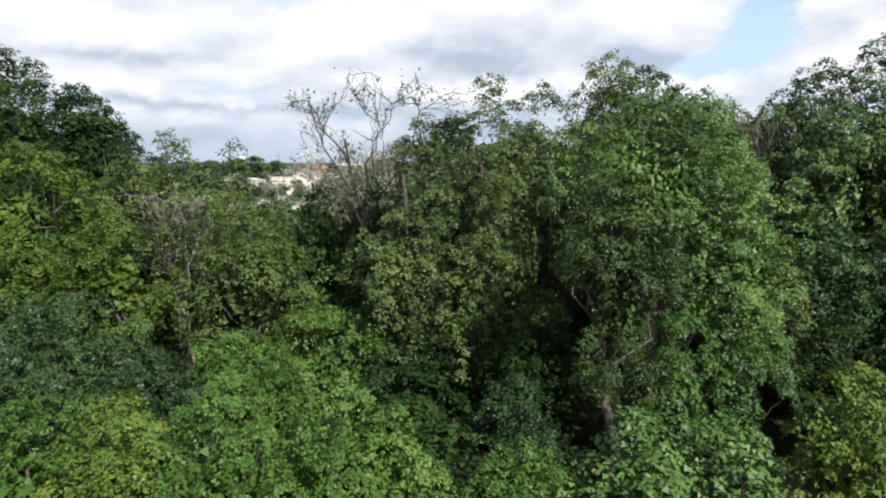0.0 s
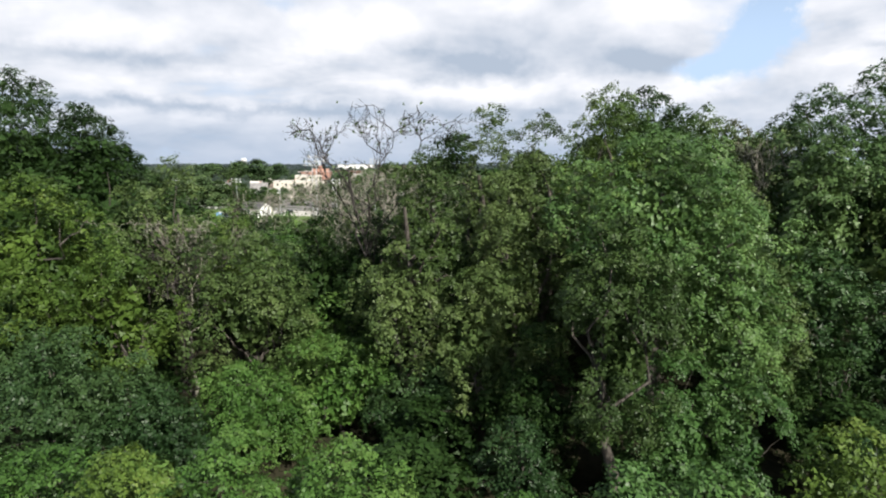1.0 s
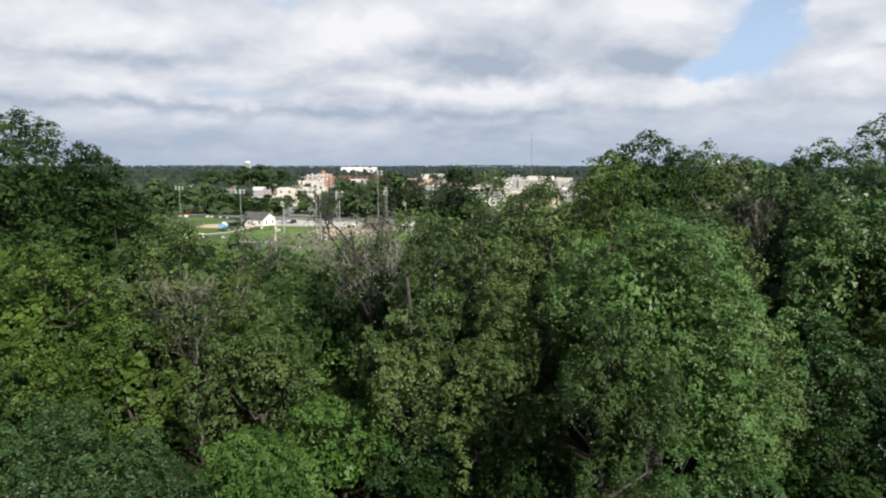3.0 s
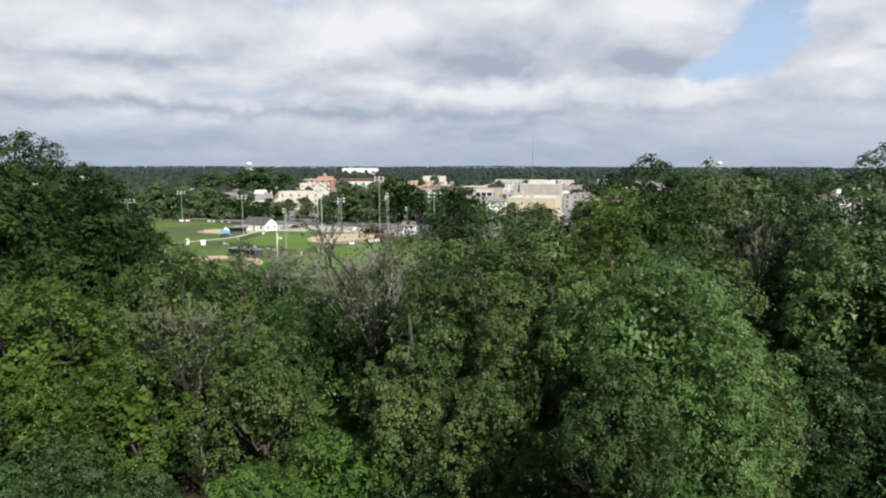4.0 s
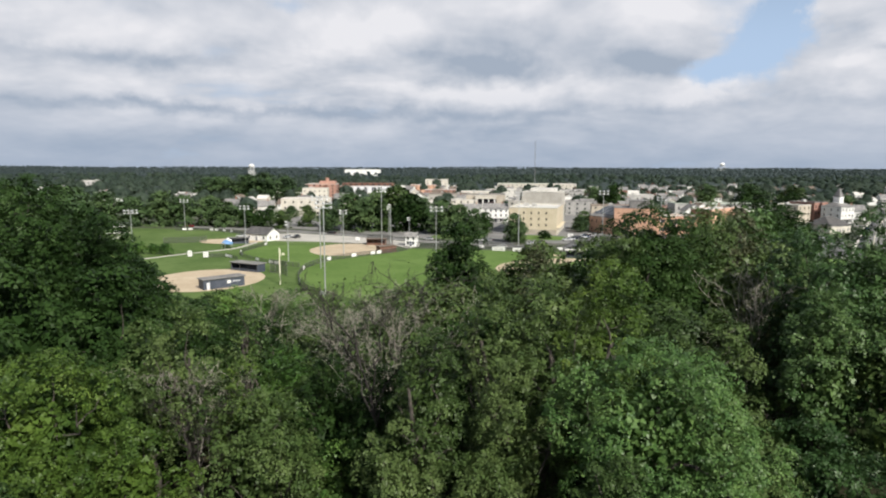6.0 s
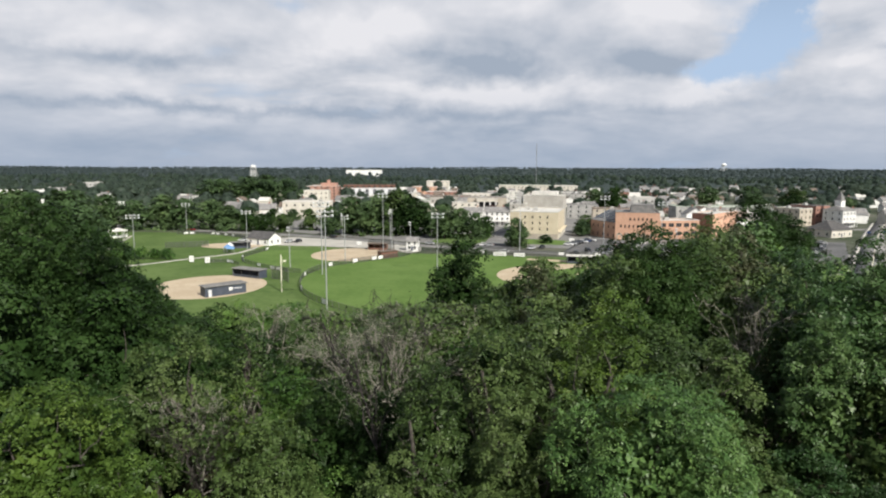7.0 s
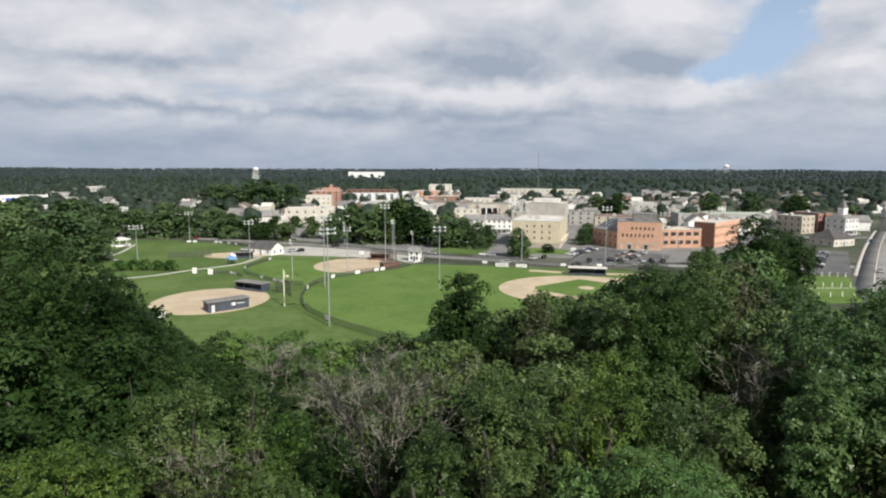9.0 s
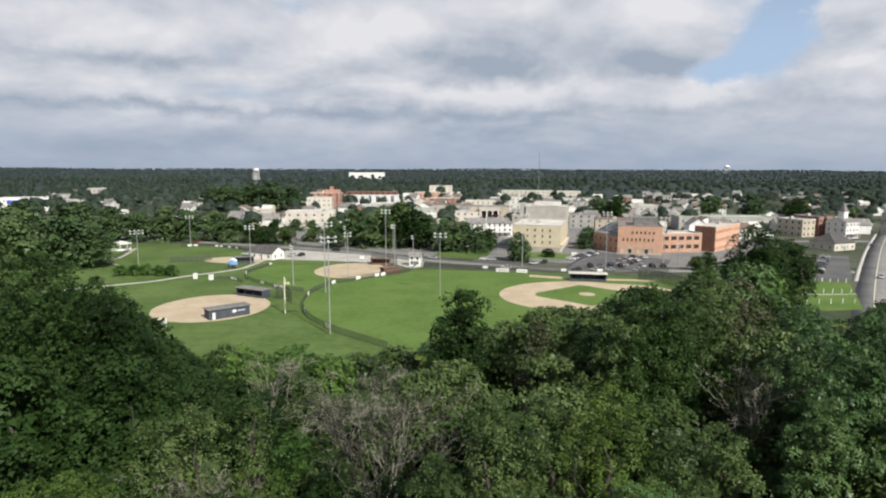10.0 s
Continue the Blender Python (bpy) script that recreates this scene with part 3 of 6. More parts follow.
DEEP = "tall broadleaf tree with a dense dark green crown"
VINE = "broadleaf tree overgrown with glossy green climbing vines"
OLIVE = "thin-leaved tree with olive green foliage and bare twigs"
YEL = "young broadleaf tree with yellow-green leaves at its top"
BRI = "low bright green leafy shrub at the wood's edge"
WOOD = "trees of the wooded bank"
FRESH = "broadleaf tree with a fresh green crown"
IVY = "bushy tree smothered in dark bluish-green ivy"
BIGLEAF = "low vine-covered shrub with large light green leaves"
near_trees = [
    # x, y, top, radius, kind, bottom, airy, column, leaf size and density against the usual, label
    # tall dark trees on the west
    (-47.5, 69.0, 33.8, 8.6, "deep", 8, 0.0, 0.3, 1.0, 1.4, DEEP),
    (-38.8, 67.0, 30.0, 5.2, "deep", 7, 0.0, 0.2, 1.0, 1.4, DEEP),
    (-33.4, 64.0, 25.6, 4.6, "deep", 7, 0.0, 0.2, 1.0, 1.0, DEEP),
    (-40.5, 57.0, 23.4, 4.8, "deep", 6, 0.0, 0.3, 1.0, 1.0, DEEP),
    (-27.5, 61.5, 21.8, 4.6, "deep", 6, 0.0, 0.3, 1.0, 1.0, DEEP),
    (-22.0, 66.0, 18.8, 4.2, "deep", 6, 0.0, 0.3, 1.0, 1.0, DEEP),
    (-30.5, 86.5, 17.6, 5.0, "bright", 4, 0.0, 0.3, 1.0, 1.0, FRESH),
    (-34.8, 90.0, 16.6, 4.6, "deep", 4, 0.0, 0.3, 1.0, 1.0, DEEP),
    (-24.5, 90.5, 16.8, 4.6, "bright", 4, 0.0, 0.3, 1.0, 1.0, FRESH),
    # light-leaved trees before them
    (-26.3, 37.8, 23.2, 4.6, "yellow", 11, 0.0, 0.2, 1.0, 1.1, YEL),
    (-20.8, 38.0, 18.6, 3.0, "yellow", 10, 0.1, 0.2, 1.0, 1.0, YEL),
    (-27.6, 43.5, 21.2, 3.4, "deep", 10, 0.1, 0.3, 1.0, 1.0, DEEP),
    (-20.6, 32.0, 14.9, 4.2, "ivy", 5, 0.0, 0.4, 1.15, 1.0, IVY),
    (-27.5, 33.0, 16.6, 4.6, "ivy", 5, 0.0, 0.4, 1.15, 1.0, IVY),
    (-15.8, 31.8, 11.8, 3.0, "ivy", 5, 0.0, 0.4, 1.15, 1.0, IVY),
    (-21.2, 48.2, 24.4, 3.2, "olive", 10, 0.6, 0.3, 0.9, 0.7, OLIVE),
    (-25.2, 49.5, 22.6, 3.4, "olive", 10, 0.4, 0.3, 0.9, 0.8, OLIVE),
    (-18.0, 53.0, 23.9, 1.8, "olive", 14, 0.8, 0.2, 0.9, 0.6, OLIVE),
    (-16.2, 47.5, 20.0, 2.6, "yellow", 10, 0.5, 0.3, 0.9, 0.7, OLIVE),
    (-13.4, 42.5, 19.0, 4.0, "olive", 8, 0.0, 0.3, 1.0, 1.0, FRESH),
    (-9.6, 47.5, 20.2, 2.8, "deep", 8, 0.0, 0.3, 1.0, 1.0, DEEP),
    (-8.2, 44.8, 14.2, 2.6, "bright", 7, 0.0, 0.3, 1.0, 1.0, BRI),
    (-11.0, 53.5, 17.6, 3.6, "olive", 7, 0.2, 0.3, 1.0, 0.9, OLIVE),
    (-15.2, 57.0, 17.8, 3.6, "bright", 7, 0.1, 0.3, 1.0, 0.9, FRESH),
    # the middle
    (-4.6, 44.5, 20.4, 3.0, "deep", 9, 0.1, 0.4, 1.0, 1.0, DEEP),
    (-1.0, 39.0, 24.9, 2.6, "olive", 13, 0.4, 0.4, 0.9, 0.9, OLIVE),
    (-2.6, 38.2, 19.2, 2.8, "olive", 10, 0.1, 0.4, 1.0, 1.0, OLIVE),
    (3.4, 43.0, 28.0, 2.8, "olive", 12, 0.6, 0.4, 0.9, 0.8, OLIVE),
    (7.0, 43.5, 27.3, 3.2, "olive", 11, 0.4, 0.4, 0.9, 0.9, OLIVE),
    (11.0, 41.5, 29.0, 3.4, "yellow", 11, 0.5, 0.5, 0.9, 0.9, OLIVE),
    (4.4, 37.2, 23.6, 3.0, "olive", 9, 0.2, 0.5, 0.9, 1.0, OLIVE),
    (2.2, 35.4, 18.0, 2.8, "olive", 8, 0.1, 0.5, 1.0, 1.0, OLIVE),
    (15.4, 41.0, 25.4, 3.6, "olive", 9, 0.2, 0.4, 1.0, 1.0, OLIVE),
    (20.0, 44.6, 24.8, 3.8, "olive", 8, 0.1, 0.4, 1.0, 1.0, OLIVE),
    (1.0, 79.0, 28.0, 4.8, "deep", 6, 0.0, 0.3, 1.0, 1.7, DEEP),
    (10.4, 72.0, 26.0, 2.6, "brown", 9, 0.5, 0.3, 1.0, 0.8, "half-dead tree with sparse withered brown leaves"),
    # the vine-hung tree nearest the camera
    (11.4, 33.0, 25.6, 4.8, "vine_lit", 15, 0.0, 0.5, 1.0, 1.1, VINE),
    (15.6, 31.8, 22.2, 3.0, "vine_lit", 8, 0.0, 0.7, 1.0, 1.1, VINE),
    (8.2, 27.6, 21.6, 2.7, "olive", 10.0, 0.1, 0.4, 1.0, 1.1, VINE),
    (11.6, 29.2, 14.6, 2.9, "vine_lit", 5, 0.0, 0.6, 1.05, 1.1, VINE),
    (14.9, 29.6, 13.4, 2.4, "vine_lit", 5, 0.0, 0.6, 1.05, 1.1, VINE),
    (5.0, 31.0, 15.6, 2.4, "deep", 5, 0.0, 0.5, 1.0, 1.0, DEEP),
    # the east
    (20.6, 63.8, 31.2, 5.8, "deep", 9, 0.0, 0.3, 1.0, 1.4, DEEP),
    (16.6, 60.5, 29.0, 3.6, "olive", 9, 0.1, 0.3, 1.0, 1.0, OLIVE),
    (25.0, 66.5, 30.0, 4.4, "deep", 9, 0.0, 0.3, 1.0, 1.0, DEEP),
    (33.0, 78.5, 30.8, 5.0, "olive", 9, 0.2, 0.3, 1.0, 1.0, OLIVE),
    (37.8, 81.5, 29.4, 4.6, "brown", 8, 0.3, 0.3, 1.0, 0.9, "half-dead tree with dull olive brown leaves"),
    (29.0, 72.0, 29.4, 4.2, "olive", 8, 0.2, 0.3, 1.0, 0.9, OLIVE),
    (31.4, 51.6, 30.2, 5.0, "vine", 9, 0.0, 0.3, 1.0, 1.0, VINE),
    (36.4, 51.6, 32.2, 4.8, "vine", 8, 0.0, 0.3, 1.0, 1.0, VINE),
    (29.0, 45.5, 26.4, 3.6, "vine", 9, 0.0, 0.4, 1.0, 1.0, VINE),
    (38.4, 67.5, 28.8, 4.4, "vine", 8, 0.0, 0.4, 1.0, 1.0, VINE),
    (24.6, 40.2, 18.2, 3.8, "vine", 8, 0.0, 0.4, 1.0, 1.0, VINE),
    (28.4, 37.8, 16.6, 3.8, "ivy", 6, 0.0, 0.4, 1.0, 1.0, IVY),
    (24.2, 36.0, 12.4, 2.6, "deep", 5, 0.0, 0.4, 1.0, 1.0, DEEP),
    (20.6, 38.6, 17.6, 3.2, "olive", 6, 0.1, 0.4, 1.0, 1.0, OLIVE),
    (27.6, 56.0, 25.4, 2.6, "brown", 12, 0.6, 0.3, 1.0, 0.7, "half-dead tree with sparse withered brown leaves"),
    (74.0, 150.0, 30.0, 7.2, "deep", 6, 0.0, 0.3, 1.0, 1.7, DEEP),
    (86.5, 160.0, 25.2, 7.0, "deep", 5, 0.0, 0.3, 1.0, 1.7, DEEP),
    # shrubs at the wood's edge
    (-3.3, 19.0, 14.9, 2.3, "bright", 7, 0.0, 0.3, 1.05, 1.0, BRI),
    (-7.2, 18.8, 15.0, 2.3, "bright", 7, 0.0, 0.3, 1.05, 1.0, BRI),
    (-10.9, 19.2, 14.3, 2.3, "yellow", 7, 0.0, 0.3, 1.05, 1.0, BRI),
    (-15.0, 20.6, 13.5, 2.8, "bright", 6, 0.0, 0.3, 1.05, 1.0, BRI),
    (-0.6, 18.4, 12.6, 1.7, "bright", 6, 0.0, 0.3, 1.05, 1.0, BRI),
    (-5.2, 21.6, 12.6, 2.2, "bright", 6, 0.0, 0.3, 1.05, 1.0, BRI),
    (-6.9, 38.8, 12.5, 4.2, "bright", 5, 0.0, 0.3, 0.9, 1.0, BRI),
    (-12.2, 35.6, 12.0, 3.2, "bright", 5, 0.0, 0.3, 0.9, 1.0, BRI),
    (-1.0, 36.6, 11.5, 3.4, "ivy", 5, 0.0, 0.3, 1.2, 1.0, IVY),
    (2.2, 39.0, 12.0, 3.0, "vine", 5, 0.0, 0.3, 1.0, 1.0, VINE),
    (3.3, 25.6, 12.7, 2.1, "ivy", 5, 0.0, 0.3, 1.1, 1.0, IVY),
    (2.6, 19.2, 12.8, 2.0, "bright", 6, 0.0, 0.3, 1.0, 1.0, BRI),
    (6.4, 19.4, 13.7, 2.1, "vine_lit", 6, 0.0, 0.3, 1.9, 1.0, BIGLEAF),
    (9.6, 19.8, 13.3, 2.1, "vine_lit", 6, 0.0, 0.3, 1.8, 1.0, BIGLEAF),
    (14.0, 19.8, 15.2, 2.2, "yellow", 6, 0.1, 0.3, 1.3, 0.9, "small tree with layered light green leaves"),
    (17.0, 22.5, 13.0, 2.4, "vine", 5, 0.0, 0.3, 1.2, 1.0, VINE),
]
for i, (x, y, top, r, kind, bot, airy, colm, fine, thick, lab) in enumerate(near_trees):
    leaf = min(0.40, max(0.105, 0.0037 * y)) * fine
    half = (top - bot) / 2
    cnt = int(thick * 0.98 * DENSE * 6.28 * r * (r + half) * (1 - 0.35 * airy) / (0.42 * leaf * leaf))
    make_tree("tree" if top > 15.5 else "shrub", lab, (x, y), top, r, kind, 100 + i, bot, leaf, cnt, int(64 + 17 * r), airy, column=colm,
              gap=0.0 if y > 60 or r < 2.4 else 0.25, group=WOOD)

make_bare_tree("dead_tree", "bare dead tree with dark crooked forking branches", (-3.4, 43.0), 28.2, 11, 5.4, DARKWOOD, 5, 0.24, 300, "olive", WOOD, (-3.4, 0), 0.5)
make_bare_tree("dead_tree", "dead tree with a broad tangle of grey twigs", (-6.0, 50.0), 22.6, 12, 6.5, DEADWOOD, 9, 0.15, 700, "olive", WOOD, (1.0, 0), 0.4)
make_bare_tree("dead_tree", "dead tree with a broad tangle of grey twigs", (-10.4, 58.5), 23.0, 22, 5.5, DEADWOOD, 8, 0.13, 700, "olive", WOOD, (0.6, 0), 0.45)
make_bare_tree("dead_tree", "dead tree with a broad tangle of grey twigs", (-4.4, 56.0), 24.0, 23, 5.5, DEADWOOD, 8, 0.13, 700, "olive", WOOD, (-0.6, 0), 0.45)
make_bare_tree("dead_tree", "half-bare tree with pale grey forked limbs", (-20.2, 47.0), 20.4, 24, 3.6, DEADWOOD, 6, 0.14, 900, "olive", WOOD, (0.4, 0), 0.4)
make_bare_tree("dead_tree", "bare dead tree with whitish branches above the leaves", (-23.2, 73.4), 20.8, 13, 3.2, DEADWOOD, 6, 0.2, 200, "olive", WOOD, (0.5, 0), 0.4)
make_bare_tree("dead_tree", "leaning tree with bare grey forked trunks", (-18.6, 44.0), 18.5, 14, 3.0, DARKWOOD, 6, 0.17, 700, "olive", WOOD, (-1.2, 0.5), 0.3)
make_bare_tree("dead_tree", "bare pale snag standing among leafy crowns", (26.6, 53.6), 26.8, 15, 2.3, DEADWOOD, 4, 0.2, 120, "brown", WOOD, (0.2, 0), 0.4)

# the rest of the wood: a few kinds of tree, repeated; tops are capped to fit the canopy outline in the camera's view
mid_kinds, back_kinds = [], []
KINDS = (("deep", DEEP, 0.0), ("olive", OLIVE, 0.2), ("vine", VINE, 0.0), ("bright", "broadleaf tree with a fresh green crown", 0.0), ("deep", DEEP, 0.1), ("yellow", YEL, 0.1))
for i, (kind, lab, airy) in enumerate(KINDS):
    for kinds, leaf, cnt in ((mid_kinds, 0.30, 10500), (back_kinds, 0.48, 5200)):
        kinds.append(make_tree("tree", lab, (0, -400 - 40 * i), 16 + float(ground_z(0, -400)), 4.6, kind, 300 + i, 4.0 + float(ground_z(0, -400)), leaf, int(cnt * DENSE), 70, airy, limbs=4, group=WOOD, column=0.3, joined=kinds is back_kinds))
# slope of the canopy's far edge, by side: (x / y, drop per metre of distance below an eye at 44 m)
CANOPY = ((-0.80, 0.200), (-0.62, 0.205), (-0.52, 0.240), (-0.46, 0.300), (-0.40, 0.330), (-0.28, 0.310), (-0.20, 0.300), (-0.06, 0.290), (0.08, 0.250), (0.15, 0.215),
          (0.24, 0.225), (0.29, 0.190), (0.36, 0.190), (0.42, 0.140), (0.49, 0.140), (0.57, 0.220), (0.66, 0.245), (0.74, 0.190))
# the same for the start of the climb, from an eye at 22 m
FIRST = ((-0.75, 0.18), (-0.60, 0.14), (-0.50, 0.055), (-0.42, 0.020), (-0.37, -0.030), (-0.31, -0.055), (-0.24, -0.050), (-0.15, -0.020), (-0.08, 0.035), (0.0, 0.105), (0.07, 0.145), (0.16, 0.115), (0.26, 0.16), (0.37, 0.145), (0.48, 0.11), (0.55, 0.14), (0.73, 0.22))
EDGE = ((-0.9, 150), (-0.55, 150), (-0.45, 118), (-0.35, 112), (-0.2, 112), (0.0, 118), (0.15, 130), (0.3, 150), (0.42, 165), (0.52, 150), (0.7, 175), (0.9, 180))


def along(table, u):
    return float(np.interp(u, [a for a, _ in table], [b for _, b in table]))


# shares of the six kinds by bearing from the camera, dark on the left, mixed on the right, set to match its view
MIXES = ((0.60, 0.03, 0.0, 0.0, 0.37, 0.0), (0.16, 0.50, 0.06, 0.16, 0.08, 0.04), (0.12, 0.54, 0.14, 0.10, 0.08, 0.02), (0.12, 0.42, 0.28, 0.08, 0.10, 0.0))
rng = np.random.default_rng(5)
placed = [(t[0], t[1], t[3]) for t in near_trees]
for _ in range(6000):
    y = rng.uniform(42, 180)
    u = rng.uniform(-0.86, 0.86)
    x = u * y
    if y > along(EDGE, u):
        continue
    top = 44 - along(CANOPY, u) * y - rng.uniform(0.0, 3.0) - 1.0
    top = min(top, 26 + rng.uniform(-3, 2), 21.2 + along(FIRST, u) * y - rng.uniform(0, 1.5))
    gz = float(ground_z(x, y))
    h = top - gz
    if h < 6:
        continue
    r = min(5.6, 0.30 * h + 0.6)
    if any((x - a) ** 2 + (y - b) ** 2 < (0.72 * (r + c)) ** 2 for a, b, c in placed):
        continue
    placed.append((x, y, r))
    mix = MIXES[0 if u < -0.33 else 1 if u < -0.1 else 2 if u < 0.3 else 3]
    src = (mid_kinds if y < 88 else back_kinds)[int(rng.choice(6, p=mix))]
    copy_thing(src, Matrix.LocRotScale((x, y, gz), Euler((0, 0, rng.uniform(0, 6.28))), (r / 4.6, r / 4.6, h / 16)))
under = [(t[0], t[1], 1.5) for t in near_trees]
for _ in range(900):
    y = rng.uniform(17, 62)
    x = rng.uniform(-0.85, 0.85) * y
    r = rng.uniform(2.2, 3.2)
    if len(under) > len(near_trees) + 22 or any((x - a) ** 2 + (y - b) ** 2 < (r + c) ** 2 for a, b, c in under):
        continue
    under.append((x, y, r))
    gz = float(ground_z(x, y))
    h = rng.uniform(3.5, 6.5)
    bush = copy_thing(back_kinds[int(rng.choice(6, p=(0.3, 0.2, 0.25, 0.15, 0.1, 0.0)))], Matrix.LocRotScale((x, y, gz - 1.0), Euler((0, 0, rng.uniform(0, 6.28))), (r / 4.6, r / 4.6, (h + 1) / 16)))
    bush.name = "shrub"
    tagged(bush, "shaded green shrub in the undergrowth of the wood", "shrub", "undergrowth")
for t in mid_kinds + back_kinds:
    for o in (*t.children_recursive, t):
        bpy.data.objects.remove(o)


# ---------------------------------------------------------------- building materials
WHITE = surface("white_clapboard", (0.60, 0.60, 0.58), (0.76, 0.76, 0.74), 0.3, 0.7)
WHITE2 = surface("off_white_render", (0.54, 0.53, 0.49), (0.68, 0.67, 0.63), 0.25, 0.8)
CREAM = surface("cream_render", (0.47, 0.44, 0.38), (0.58, 0.55, 0.48), 0.25, 0.8)
BEIGE = surface("beige_panel", (0.49, 0.425, 0.31), (0.57, 0.50, 0.375), 0.25, 0.8)
TAN = surface("tan_stone", (0.33, 0.295, 0.24), (0.42, 0.375, 0.31), 0.3, 0.85)
BRICK = surface("orange_brick", (0.44, 0.26, 0.175), (0.53, 0.325, 0.23), 0.4, 0.85)
REDBRICK = surface("red_brick", (0.24, 0.125, 0.095), (0.32, 0.175, 0.135), 0.4, 0.85)
BROWN = surface("brown_brick", (0.13, 0.065, 0.045), (0.19, 0.095, 0.065), 0.4, 0.85)
APT = surface("apartment_brick", (0.32, 0.175, 0.13), (0.41, 0.235, 0.18), 0.4, 0.85)
GREY = surface("grey_concrete", (0.30, 0.30, 0.29), (0.42, 0.41, 0.39), 0.25, 0.85)
STONE = surface("pale_grey_stone", (0.345, 0.33, 0.295), (0.43, 0.41, 0.37), 0.25, 0.85)
PANEL = surface("pale_grey_panel", (0.50, 0.51, 0.53), (0.60, 0.61, 0.62), 0.25, 0.7)
ROOFPALE = surface("pale_flat_roof", (0.42, 0.41, 0.38), (0.57, 0.555, 0.52), 0.12, 0.9)
ROOFGREY = surface("grey_shingle_roof", (0.13, 0.13, 0.13), (0.24, 0.23, 0.22), 0.5, 0.9)
ROOFDARK = surface("dark_slate_roof", (0.05, 0.05, 0.052), (0.095, 0.09, 0.088), 0.5, 0.9)
ROOFBROWN = surface("brown_shingle_roof", (0.10, 0.075, 0.06), (0.18, 0.14, 0.11), 0.5, 0.9)
ROOFGREEN = surface("grey_green_roof", (0.28, 0.33, 0.27), (0.40, 0.44, 0.37), 0.2, 0.8)
NAVY = surface("navy_painted_board", (0.035, 0.045, 0.065), (0.06, 0.07, 0.095), 0.8, 0.6)
# near-black colour stands in for the shade inside openings
PAINTED_SHADE = surface("painted_opening_shade", (0.012, 0.012, 0.014), (0.02, 0.02, 0.022), 1.0, 0.7)
STEEL = surface("galvanised_steel", (0.40, 0.41, 0.42), (0.52, 0.53, 0.54), 1.0, 0.45, metal=0.6)
GREYSTEEL = surface("weathered_dark_steel", (0.16, 0.165, 0.17), (0.24, 0.245, 0.25), 1.0, 0.6)
WIRE = surface("dark_fence_steel", (0.07, 0.075, 0.07), (0.12, 0.12, 0.115), 1.0, 0.6)
BLUE = surface("blue_sign_paint", (0.03, 0.07, 0.28), (0.05, 0.10, 0.36), 0.5, 0.5)
CANVAS = surface("blue_canvas", (0.10, 0.22, 0.42), (0.16, 0.30, 0.52), 0.8, 0.8)
GLASS = surface("window_glass", (0.020, 0.024, 0.028), (0.045, 0.050, 0.055), 0.5, 0.08, gloss=0.6)
SOLAR = surface("dark_roof_glazing", (0.02, 0.025, 0.035), (0.04, 0.05, 0.06), 0.4, 0.15)


def mesh_of(name, bm, mat):
    me = bpy.data.meshes.new(name)
    bm.normal_update()
    bm.to_mesh(me)
    bm.free()
    for m in mat if isinstance(mat, (list, tuple)) else [mat]:
        me.materials.append(m)
    return me


window_meshes = {}


def window(parent, x, y, z, w, h, turn, frame_mat, whole=False):
    """A window standing in a wall: a frame that stands proud, and a dark pane set back in it."""
    key = (round(w, 2), round(h, 2), frame_mat.name, whole)
    if key not in window_meshes:
        f = 0.10
        bars = [(-w / 2 - f, -w / 2, -0.10, 0.05, -f, h + f), (w / 2, w / 2 + f, -0.10, 0.05, -f, h + f), (-w / 2, w / 2, -0.10, 0.05, h, h + f), (-w / 2 - 0.05, w / 2 + 0.05, -0.16, 0.05, -f, 0)]
        glass = (-w / 2, w / 2, -0.03, 0.04, 0, h)
        if whole:
            bm = boxes(glass, *bars[2:])
            bm.faces.ensure_lookup_table()
            for q in bm.faces[6:]:
                q.material_index = 1
            window_meshes[key] = (mesh_of("window", bm, (GLASS, frame_mat)), None)
        else:
            window_meshes[key] = (mesh_of("window", boxes(*bars), frame_mat), mesh_of("pane", boxes(glass), GLASS))
    fm, pm = window_meshes[key]
    ob = new("window", fm)
    ob.parent = parent
    ob.matrix_local = pose(x, y, z, 0, 0, turn)
    if pm:
        new("pane", pm).parent = ob
    return ob


def facade(parent, w, d, h, storeys, front, side, win, frame_mat, first=1.0, sides=("front", "right", "left"), whole=False):
    """Rows of windows on the sides of a box that stands on z = 0, centred."""
    step = h / storeys
    for s in sides:
        n, span = (front, w) if s == "front" else (side, d)
        for k in range(n):
            a = -span / 2 + span * (k + 0.5) / n
            for j in range(storeys):
                z = j * step + min(first, step * 0.35)
                if s == "front":
                    window(parent, a, -d / 2, z, *win, 0, frame_mat, whole)
                elif s == "right":
                    window(parent, w / 2, a, z, *win, 90, frame_mat, whole)
                else:
                    window(parent, -w / 2, a, z, *win, -90, frame_mat, whole)


